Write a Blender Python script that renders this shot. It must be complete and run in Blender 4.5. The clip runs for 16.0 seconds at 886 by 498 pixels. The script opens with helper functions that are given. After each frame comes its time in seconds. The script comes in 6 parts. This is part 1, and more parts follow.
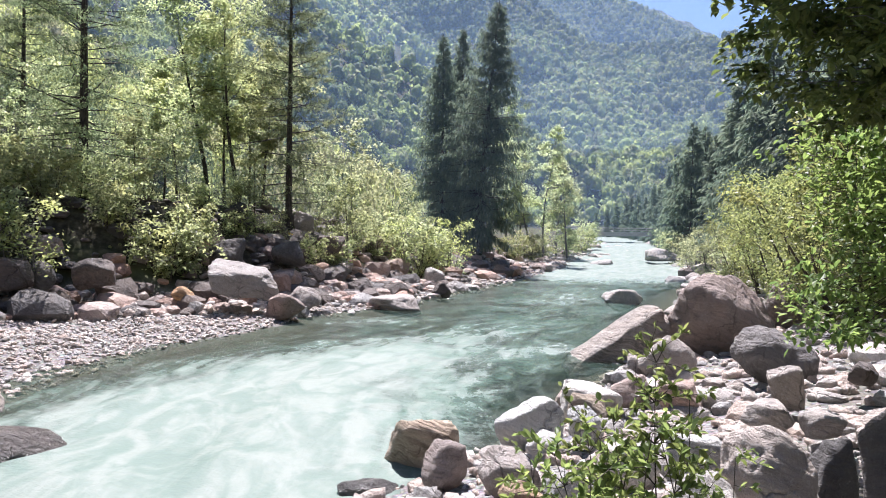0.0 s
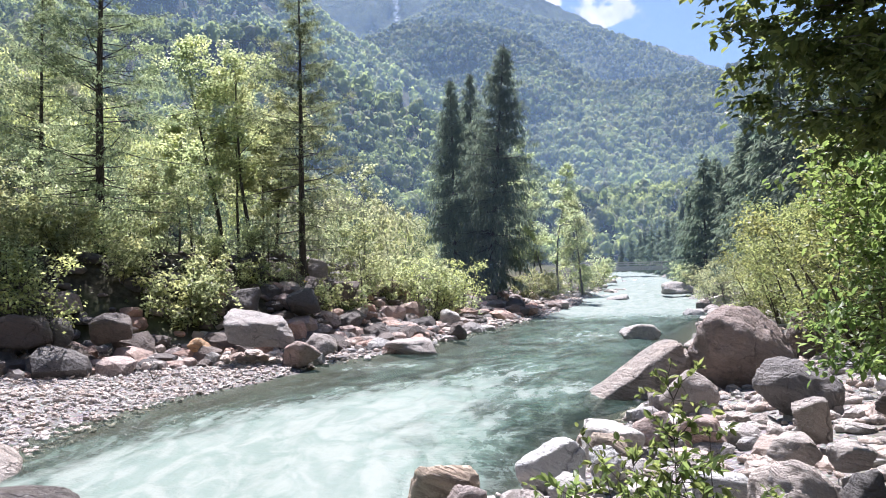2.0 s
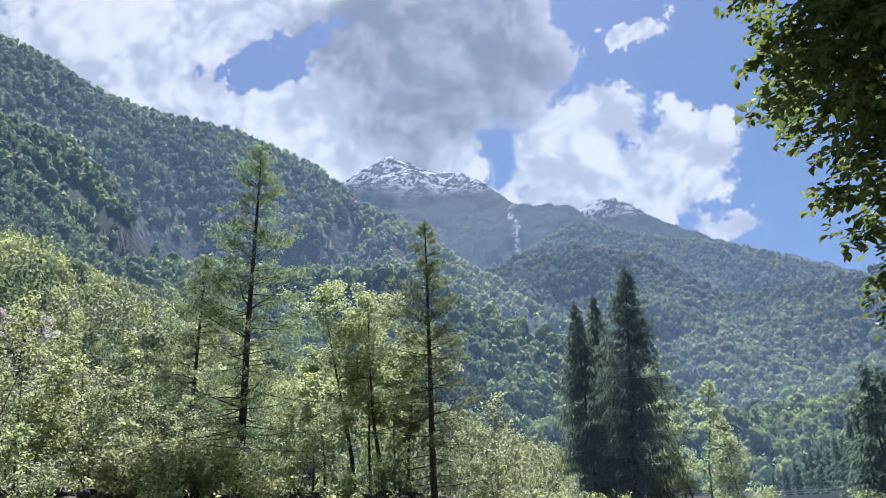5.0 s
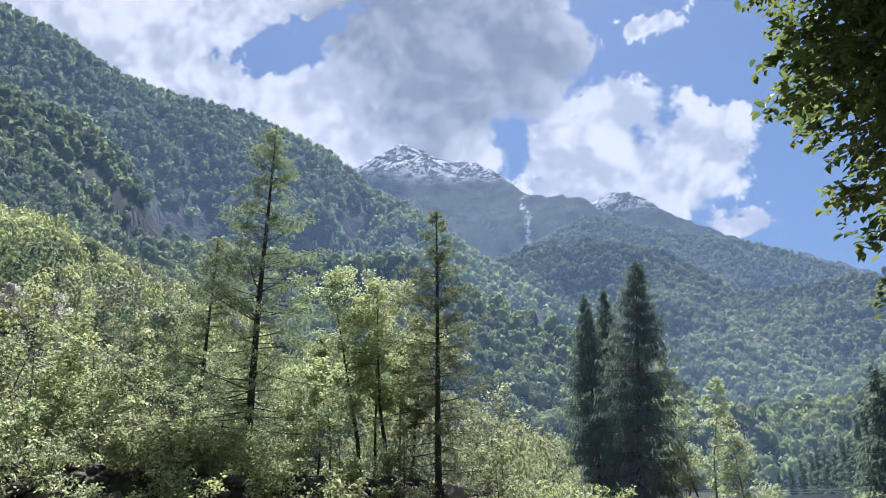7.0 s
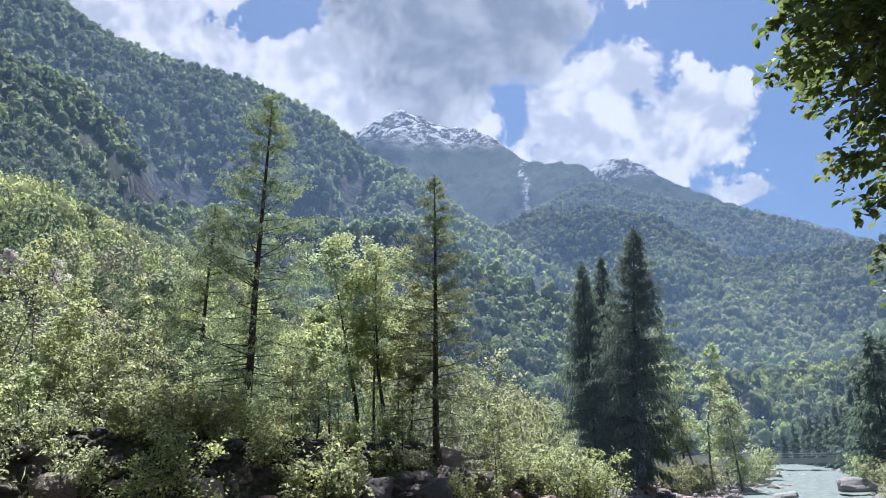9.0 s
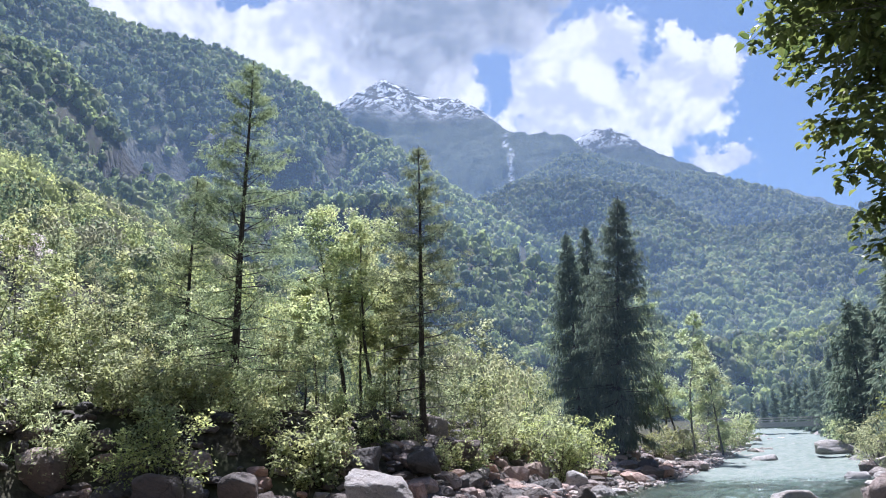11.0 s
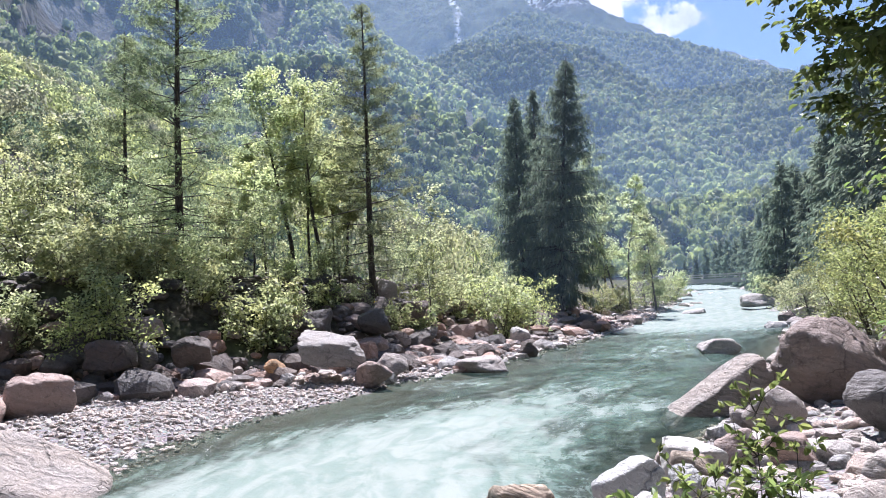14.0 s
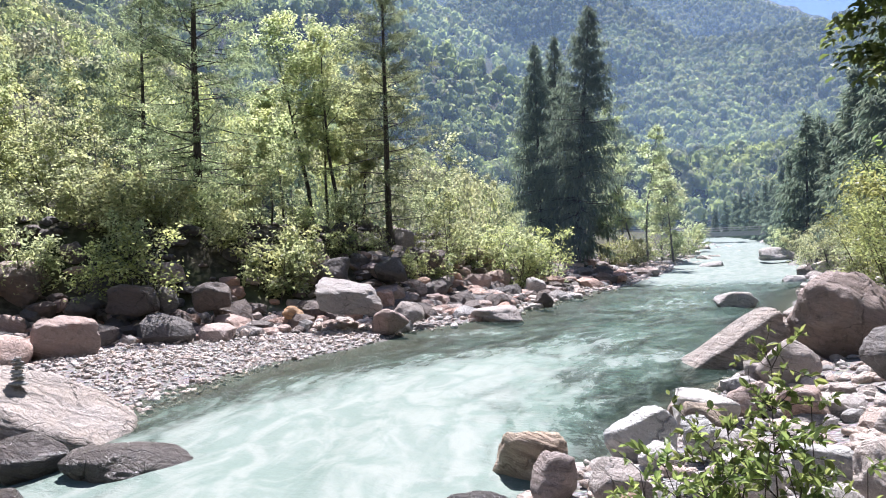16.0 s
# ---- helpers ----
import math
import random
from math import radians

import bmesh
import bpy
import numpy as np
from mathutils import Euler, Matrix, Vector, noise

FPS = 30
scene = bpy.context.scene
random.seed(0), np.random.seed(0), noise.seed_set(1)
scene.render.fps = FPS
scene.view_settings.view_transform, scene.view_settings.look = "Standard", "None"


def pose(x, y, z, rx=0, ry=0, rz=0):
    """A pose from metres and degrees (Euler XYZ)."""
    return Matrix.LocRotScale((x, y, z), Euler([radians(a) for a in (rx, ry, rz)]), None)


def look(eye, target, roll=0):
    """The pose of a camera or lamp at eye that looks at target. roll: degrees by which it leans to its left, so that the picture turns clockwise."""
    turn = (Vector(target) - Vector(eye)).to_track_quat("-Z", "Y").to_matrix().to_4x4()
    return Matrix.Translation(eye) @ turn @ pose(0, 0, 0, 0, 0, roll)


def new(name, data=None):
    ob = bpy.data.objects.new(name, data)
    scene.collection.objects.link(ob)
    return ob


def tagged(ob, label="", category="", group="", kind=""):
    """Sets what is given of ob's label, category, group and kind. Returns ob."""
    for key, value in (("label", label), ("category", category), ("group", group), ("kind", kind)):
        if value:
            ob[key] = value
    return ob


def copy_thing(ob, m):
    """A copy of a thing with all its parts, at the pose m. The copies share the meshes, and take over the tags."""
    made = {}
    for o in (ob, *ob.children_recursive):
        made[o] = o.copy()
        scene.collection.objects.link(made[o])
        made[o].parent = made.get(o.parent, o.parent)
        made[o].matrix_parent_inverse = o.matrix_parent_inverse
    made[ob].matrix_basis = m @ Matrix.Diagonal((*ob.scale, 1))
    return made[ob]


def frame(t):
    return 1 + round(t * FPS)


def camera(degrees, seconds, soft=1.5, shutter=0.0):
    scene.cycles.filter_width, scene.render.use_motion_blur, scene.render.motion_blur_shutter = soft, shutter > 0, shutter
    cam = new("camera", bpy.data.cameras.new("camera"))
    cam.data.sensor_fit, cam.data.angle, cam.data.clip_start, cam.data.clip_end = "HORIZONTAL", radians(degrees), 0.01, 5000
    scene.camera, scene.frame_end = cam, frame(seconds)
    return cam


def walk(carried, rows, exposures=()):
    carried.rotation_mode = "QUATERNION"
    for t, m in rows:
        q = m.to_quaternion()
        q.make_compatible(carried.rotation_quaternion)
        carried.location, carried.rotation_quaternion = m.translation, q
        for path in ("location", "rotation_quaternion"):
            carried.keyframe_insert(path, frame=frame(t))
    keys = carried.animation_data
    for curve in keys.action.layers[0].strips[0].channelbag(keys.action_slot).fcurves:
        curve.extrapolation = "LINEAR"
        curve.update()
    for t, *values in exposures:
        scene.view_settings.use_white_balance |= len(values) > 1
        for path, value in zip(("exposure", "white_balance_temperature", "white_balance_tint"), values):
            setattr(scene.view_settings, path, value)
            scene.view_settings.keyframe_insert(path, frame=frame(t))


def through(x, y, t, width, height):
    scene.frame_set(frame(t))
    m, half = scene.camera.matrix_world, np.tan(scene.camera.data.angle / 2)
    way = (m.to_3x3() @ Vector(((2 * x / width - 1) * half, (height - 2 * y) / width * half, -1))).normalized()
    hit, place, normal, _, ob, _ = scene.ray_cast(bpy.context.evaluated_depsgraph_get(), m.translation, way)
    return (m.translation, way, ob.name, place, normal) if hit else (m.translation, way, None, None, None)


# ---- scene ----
# camera and its walk: a stand by the river, tilting up to the peaks and back
cam = camera(64.6, 16.0, soft=1.0)
PATH = [
    (0.0, 0.000, 0.0, 3.000, -0.24, -1.01, -0.86),
    (0.5, 0.008, 0.0, 3.002, -0.28, -0.54, -0.54),
    (1.0, 0.017, 0.0, 3.005, -0.17, 0.05, 0.01),
    (1.5, 0.025, 0.0, 3.007, 0.25, 1.03, 0.61),
    (2.0, 0.033, 0.0, 3.010, 0.95, 2.38, 1.35),
    (2.5, 0.042, 0.0, 3.022, 2.26, 4.68, 2.14),
    (3.0, 0.050, 0.0, 3.034, 4.56, 8.76, 2.79),
    (3.5, 0.053, 0.0, 3.046, 7.32, 13.64, 3.12),
    (4.0, 0.057, 0.0, 3.058, 9.65, 17.84, 2.98),
    (4.5, 0.060, 0.0, 3.070, 11.17, 20.53, 2.80),
    (4.7, 0.060, 0.0, 3.070, 11.52, 21.14, 2.69),
    (6.8, 0.060, 0.0, 3.064, 11.95, 20.55, 0.68),
    (7.0, 0.060, 0.0, 3.064, 11.95, 20.21, 0.59),
    (7.5, 0.060, 0.0, 3.062, 11.85, 19.38, 0.40),
    (8.0, 0.060, 0.0, 3.061, 11.81, 18.64, 0.36),
    (8.5, 0.060, 0.0, 3.060, 11.81, 18.02, 0.43),
    (8.7, 0.060, 0.0, 3.058, 11.80, 17.80, 0.47),
    (10.8, 0.060, 0.0, 3.042, 10.93, 15.50, 1.32),
    (11.0, 0.060, 0.0, 3.040, 10.73, 15.16, 1.41),
    (11.5, 0.057, 0.0, 3.030, 9.99, 14.01, 1.67),
    (12.0, 0.053, 0.0, 3.020, 9.05, 12.43, 1.94),
    (12.5, 0.050, 0.0, 3.010, 8.06, 10.53, 2.23),
    (13.0, 0.047, 0.0, 3.000, 7.24, 8.36, 2.48),
    (13.5, 0.043, 0.0, 2.990, 6.74, 6.15, 2.61),
    (14.0, 0.040, 0.0, 2.992, 6.57, 4.08, 2.69),
    (14.5, 0.037, 0.0, 2.994, 6.75, 2.42, 2.59),
    (15.0, 0.035, 0.0, 2.996, 7.14, 1.22, 2.45),
    (15.5, 0.033, 0.0, 2.998, 7.56, 0.45, 2.22),
    (16.0, 0.030, 0.0, 3.000, 7.91, -0.00, 1.94),
]
EXPOSURES = [(0.0, 1.54, 6120, 20), (1.5, 1.56, 6060, 20), (3.0, 1.46, 5930, 19), (4.0, 1.14, 5830, 17), (4.7, 0.97, 5780, 16), (8.5, 0.99, 5780, 16), (11.0, 1.22, 5730, 19), (12.0, 1.30, 5730, 20), (13.0, 1.44, 5760, 21), (16.0, 1.54, 6040, 20)]
walk(cam, [(t, pose(x, y, z, 90 + p, r, w)) for t, x, y, z, w, p, r in PATH], EXPOSURES)

# ---- light ----
SUN_AZ, SUN_EL = -7.0, 63.0          # degrees from +y towards +x, and above the horizon
sun_dir = Vector((math.sin(radians(SUN_AZ)) * math.cos(radians(SUN_EL)), math.cos(radians(SUN_AZ)) * math.cos(radians(SUN_EL)), math.sin(radians(SUN_EL))))
sun_data = bpy.data.lights.new("sun", "SUN")
sun_data.energy, sun_data.angle, sun_data.color = 5.0, radians(0.6), (1.0, 0.96, 0.90)
sun_lamp = new("sun", sun_data)
sun_lamp.matrix_world = look(sun_dir * 100, (0, 0, 0))


# ---- node helpers ----
class Nodes:
    """Small wrapper for writing node trees."""

    def __init__(self, tree):
        self.tree = tree
        tree.nodes.clear()

    def add(self, kind, props=None, **inputs):
        n = self.tree.nodes.new("ShaderNode" + kind)
        for k, v in (props or {}).items():
            if k == "operation":
                n.operation = v
            elif k == "use_clamp":
                n.use_clamp = v
            elif k == "interpolation_type":
                n.interpolation_type = v
            elif k == "data_type":
                n.data_type = v
            elif k == "blend_type":
                n.blend_type = v
            elif k == "attribute_name":
                n.attribute_name = v
            elif k == "feature":
                n.feature = v
            elif k == "uv_map":
                n.uv_map = v
        for k, v in inputs.items():
            self.put(n.inputs[int(k[1:])] if k[0] == "i" and k[1:].isdigit() else n.inputs[k.replace("_", " ")], v)
        return n

    def put(self, socket, v):
        if isinstance(v, bpy.types.NodeSocket):
            self.tree.links.new(v, socket)
        elif isinstance(v, bpy.types.Node):
            self.tree.links.new(v.outputs[0], socket)
        else:
            socket.default_value = v

    def math(self, op, a, b=0.0, c=0.0, clamp=False):
        n = self.add("Math", {"operation": op, "use_clamp": clamp}, i0=a, i1=b)
        if op in ("MULTIPLY_ADD", "SMOOTH_MIN", "SMOOTH_MAX"):
            self.put(n.inputs[2], c)
        return n.outputs[0]

    def vec(self, op, a, b=(0, 0, 0)):
        n = self.add("VectorMath", {"operation": op}, i0=a, i1=b)
        return n.outputs["Value" if op in ("DOT_PRODUCT", "LENGTH", "DISTANCE") else "Vector"]

    def noise(self, vector, scale, detail=3.0, rough=0.55, dist=0.0, out=0):
        return self.add("TexNoise", None, Vector=vector, Scale=scale, Detail=detail, Roughness=rough, Distortion=dist).outputs[out]

    def ramp(self, value, lo, hi, a=0.0, b=1.0):
        n = self.add("MapRange", {"interpolation_type": "SMOOTHSTEP"}, i0=value, i1=lo, i2=hi, i3=a, i4=b)
        return n.outputs[0]

    def mix(self, f, a, b, blend="MIX"):
        n = self.add("Mix", {"data_type": "RGBA", "blend_type": blend})
        self.put(n.inputs[0], f)
        self.put(n.inputs[6], (*a, 1) if isinstance(a, tuple) and len(a) == 3 else a)
        self.put(n.inputs[7], (*b, 1) if isinstance(b, tuple) and len(b) == 3 else b)
        return n.outputs[2]

    def hsv(self, colour, h=0.5, s=1.0, v=1.0):
        return self.add("HueSaturation", None, Hue=h, Saturation=s, Value=v, Color=colour).outputs[0]

    def bump(self, height, strength=0.5, distance=0.05):
        return self.add("Bump", None, Strength=strength, Distance=distance, Height=height).outputs[0]


def material(name):
    m = bpy.data.materials.new(name)
    m.use_nodes = True
    n = Nodes(m.node_tree)
    return m, n, n.add("NewGeometry").outputs["Position"]


def finish(n, shader):
    out = n.add("OutputMaterial")
    n.put(out.inputs["Surface"], shader)


def rgb(r, g, b):
    return (r, g, b, 1.0)


# ---- sky with broken clouds ----
def make_world():
    w = bpy.data.worlds.new("sky")
    scene.world = w
    w.use_nodes = True
    n = Nodes(w.node_tree)
    d = n.add("TexCoord").outputs["Generated"]
    tex = n.add("TexSky")
    tex.sky_type, tex.sun_disc = "NISHITA", False
    tex.sun_elevation, tex.sun_rotation = radians(SUN_EL), radians(SUN_AZ)
    tex.altitude, tex.air_density, tex.dust_density, tex.ozone_density = 600.0, 1.0, 1.0, 2.0
    sky = tex.outputs[0]
    # flat coordinates on a plane that faces the peaks
    az, el = radians(-12.0), radians(20.2)
    fwd = Vector((math.sin(az) * math.cos(el), math.cos(az) * math.cos(el), math.sin(el)))
    right = Vector((math.cos(az), -math.sin(az), 0))
    up = right.cross(fwd)
    den = n.math("MAXIMUM", n.vec("DOT_PRODUCT", d, tuple(fwd)), 0.12)
    u = n.math("DIVIDE", n.vec("DOT_PRODUCT", d, tuple(right)), den)
    v = n.math("DIVIDE", n.vec("DOT_PRODUCT", d, tuple(up)), den)
    uv = n.add("CombineXYZ", None, X=u, Y=v, Z=0.0).outputs[0]
    flat = uv
    swirl = n.vec("SUBTRACT", n.noise(flat, 6.5, 10.0, 0.68, 0.0, 1), (0.5, 0.5, 0.5))
    uv = n.vec("ADD", flat, n.vec("MULTIPLY", swirl, (0.24, 0.20, 0.0)))
    fine = n.noise(flat, 10.0, 10.0, 0.66, 0.3)
    fine_up = n.noise(n.vec("ADD", flat, (0.016, 0.030, 0.0)), 10.0, 10.0, 0.66, 0.3)

    def blob(x, y, a, b):
        p = n.vec("DIVIDE", n.vec("SUBTRACT", uv, (x, y, 0)), (a, b, 1))
        return n.math("SUBTRACT", 1.0, n.vec("LENGTH", p))

    def union(blobs):
        total = blob(*blobs[0])
        for b in blobs[1:]:
            total = n.math("SMOOTH_MAX", total, blob(*b), 0.18)
        return total

    bank = union([(-0.42, 0.30, 0.34, 0.20), (-0.23, 0.20, 0.22, 0.12), (-0.28, 0.40, 0.35, 0.10), (0.0, 0.27, 0.22, 0.24), (0.03, 0.16, 0.12, 0.12), (0.12, 0.35, 0.10, 0.10), (-0.05, 0.12, 0.2, 0.09)])
    bright = union([(0.19, 0.14, 0.10, 0.09), (0.25, 0.20, 0.08, 0.07), (0.30, 0.12, 0.12, 0.07), (0.40, 0.15, 0.07, 0.06), (0.21, 0.08, 0.16, 0.07), (0.42, 0.045, 0.06, 0.03), (0.30, 0.33, 0.05, 0.018)])
    hole = blob(-0.235, 0.285, 0.085, 0.055)
    hole2 = blob(-0.17, 0.335, 0.07, 0.03)
    rift = blob(0.10, 0.17, 0.035, 0.13)
    form = n.math("SMOOTH_MAX", bank, bright, 0.08)
    # elsewhere the sky goes on with scattered clouds
    away = n.math("SUBTRACT", n.math("MULTIPLY", n.noise(d, 2.2, 4.0, 0.55), 2.4), 1.62)
    front = n.ramp(n.vec("DOT_PRODUCT", d, tuple(fwd)), 0.50, 0.66)
    form = n.math("ADD", n.math("MULTIPLY", form, front), n.math("MULTIPLY", away, n.math("SUBTRACT", 1.0, front)))
    form = n.math("MAXIMUM", form, -0.8)
    form = n.math("SUBTRACT", form, n.math("MULTIPLY", n.math("MAXIMUM", n.math("SMOOTH_MAX", hole, hole2, 0.1), 0.0), 1.6))
    form = n.math("SUBTRACT", form, n.math("MULTIPLY", n.math("MAXIMUM", rift, 0.0), 0.28))
    dens = n.math("ADD", form, n.math("MULTIPLY", n.math("SUBTRACT", fine, 0.5), 3.0))
    cover = n.ramp(dens, -0.05, 0.26)
    core = union([(0.03, 0.30, 0.22, 0.15), (0.0, 0.20, 0.12, 0.09), (-0.10, 0.33, 0.10, 0.07)])
    core = n.math("ADD", core, n.math("MULTIPLY", n.math("SUBTRACT", fine, 0.5), 1.3))
    grey = n.math("MULTIPLY", n.ramp(core, -0.12, 0.52), 0.95)
    relief = n.math("ADD", n.math("SUBTRACT", fine, fine_up), n.math("MULTIPLY", n.math("SUBTRACT", n.noise(uv, 5.0, 6.0, 0.6), 0.5), 0.35))
    lit = n.mix(n.ramp(relief, -0.11, 0.11), rgb(4.7, 4.85, 5.2), rgb(7.7, 7.6, 7.55))
    grey = n.math("MULTIPLY", grey, n.ramp(relief, -0.16, 0.20, 1.0, 0.70))
    cloud = n.mix(grey, lit, rgb(1.9, 2.1, 2.4))
    deep = n.hsv(sky, 0.5, 1.08, 0.78)
    colour = n.mix(n.math("MULTIPLY", cover, 0.97), deep, cloud)
    bg = n.add("Background", None, Color=colour, Strength=0.064)
    out = n.add("OutputWorld")
    n.put(out.inputs["Surface"], bg)


make_world()


# ---- materials ----
def rock_material(name, base, warm, dark, rough=0.75, bands=0.25, wet=False):
    """Gneiss: mottled, speckled and banded, with dark cracks and pale worn spots."""
    m, n, pos = material(name)
    piece = n.add("Attribute", {"attribute_name": "tint"}).outputs["Fac"]
    rnd = n.math("FRACT", n.math("ADD", n.add("ObjectInfo").outputs["Random"], n.math("MULTIPLY", piece, 3.7)))
    warp = n.vec("ADD", pos, n.vec("MULTIPLY", n.vec("SUBTRACT", n.noise(pos, 1.3, 3.0, 0.5, 0.0, 1), (0.5, 0.5, 0.5)), (0.5, 0.5, 0.5)))
    broad = n.noise(warp, 1.1, 5.0, 0.62)
    mid = n.noise(warp, 5.0, 6.0, 0.7)
    grain = n.noise(pos, 60.0, 3.0, 0.75)
    tilt = n.vec("DOT_PRODUCT", warp, (0.35, 0.25, 0.9))
    layer = n.noise(n.add("CombineXYZ", None, X=n.math("MULTIPLY", tilt, 7.0), Y=n.math("MULTIPLY", n.vec("DOT_PRODUCT", warp, (0.8, -0.5, 0)), 0.6), Z=0.0).outputs[0], 2.0, 6.0, 0.65, 0.7)
    vein = n.add("TexVoronoi", {"feature": "DISTANCE_TO_EDGE"}, Vector=n.vec("ADD", warp, n.vec("MULTIPLY", n.noise(pos, 3.0, 4.0, 0.6, 0.0, 1), (0.35, 0.35, 0.35))), Scale=0.9).outputs["Distance"]
    crack = n.math("MULTIPLY", n.ramp(vein, 0.0, 0.018, 1.0, 0.0), n.ramp(n.noise(pos, 1.7, 3.0, 0.6), 0.48, 0.62))
    c = n.mix(n.ramp(n.math("ADD", broad, n.math("MULTIPLY", rnd, 0.5)), 0.45, 0.95), base, warm)
    c = n.mix(n.math("MULTIPLY", n.ramp(layer, 0.45, 0.62), bands), c, dark)
    c = n.mix(n.math("MULTIPLY", n.ramp(mid, 0.50, 0.70), 0.6), c, dark)
    c = n.mix(n.math("MULTIPLY", n.ramp(broad, 0.58, 0.72), 0.3), c, dark)
    c = n.mix(n.math("MULTIPLY", n.ramp(n.noise(pos, 14.0, 4.0, 0.7), 0.56, 0.66), 0.5), c, tuple(x * 1.45 for x in base))
    c = n.mix(n.math("MULTIPLY", n.ramp(grain, 0.5, 0.75), 0.4), c, tuple(x * 1.6 for x in base))
    c = n.mix(n.math("MULTIPLY", n.ramp(grain, 0.48, 0.25), 0.4), c, dark)
    c = n.mix(n.math("MULTIPLY", crack, 0.5), c, tuple(x * 0.5 for x in dark))
    c = n.hsv(c, 0.5, n.math("MULTIPLY_ADD", rnd, 0.5, 0.75), n.math("MULTIPLY_ADD", n.math("FRACT", n.math("MULTIPLY", rnd, 7.3)), 0.45, 0.88))
    h = n.math("ADD", n.math("MULTIPLY", mid, 0.9), n.math("ADD", n.math("MULTIPLY", grain, 0.10), n.math("MULTIPLY", layer, 0.3 + bands)))
    h = n.math("SUBTRACT", n.math("ADD", h, n.math("MULTIPLY", broad, 0.8)), n.math("MULTIPLY", crack, 0.5))
    b = n.add("BsdfPrincipled", None, Base_Color=c, Roughness=0.28 if wet else rough, Normal=n.bump(h, 1.0, 0.17))
    finish(n, b)
    return m


M_ROCK = rock_material("grey_gneiss", (0.37, 0.36, 0.345), (0.39, 0.345, 0.315), (0.12, 0.112, 0.108))
M_ROCK_GREY = rock_material("pale_gneiss", (0.47, 0.475, 0.46), (0.49, 0.455, 0.42), (0.19, 0.188, 0.183), bands=0.12)
M_ROCK_RED = rock_material("reddish_gneiss", (0.215, 0.197, 0.188), (0.25, 0.20, 0.178), (0.072, 0.062, 0.057))
M_ROCK_PINK = rock_material("pinkish_gneiss", (0.37, 0.30, 0.27), (0.41, 0.285, 0.235), (0.125, 0.095, 0.083))
# dark copy of the gneiss: the shade under the bank is in its colour
M_ROCK_DARK = rock_material("shade_dark_gneiss", (0.115, 0.108, 0.104), (0.15, 0.12, 0.105), (0.042, 0.04, 0.039))
M_ROCK_BAND = rock_material("banded_gneiss", (0.38, 0.345, 0.315), (0.39, 0.32, 0.265), (0.08, 0.072, 0.068), bands=0.55)
M_ROCK_WET = rock_material("wet_gneiss", (0.10, 0.096, 0.092), (0.12, 0.105, 0.095), (0.04, 0.04, 0.04), wet=True)
M_ROCK_OCHRE = rock_material("ochre_banded_gneiss", (0.44, 0.34, 0.23), (0.46, 0.27, 0.13), (0.19, 0.12, 0.08), bands=0.7)
M_PEBBLE = rock_material("river_pebbles", (0.48, 0.452, 0.425), (0.50, 0.41, 0.36), (0.27, 0.248, 0.23), bands=0.1)


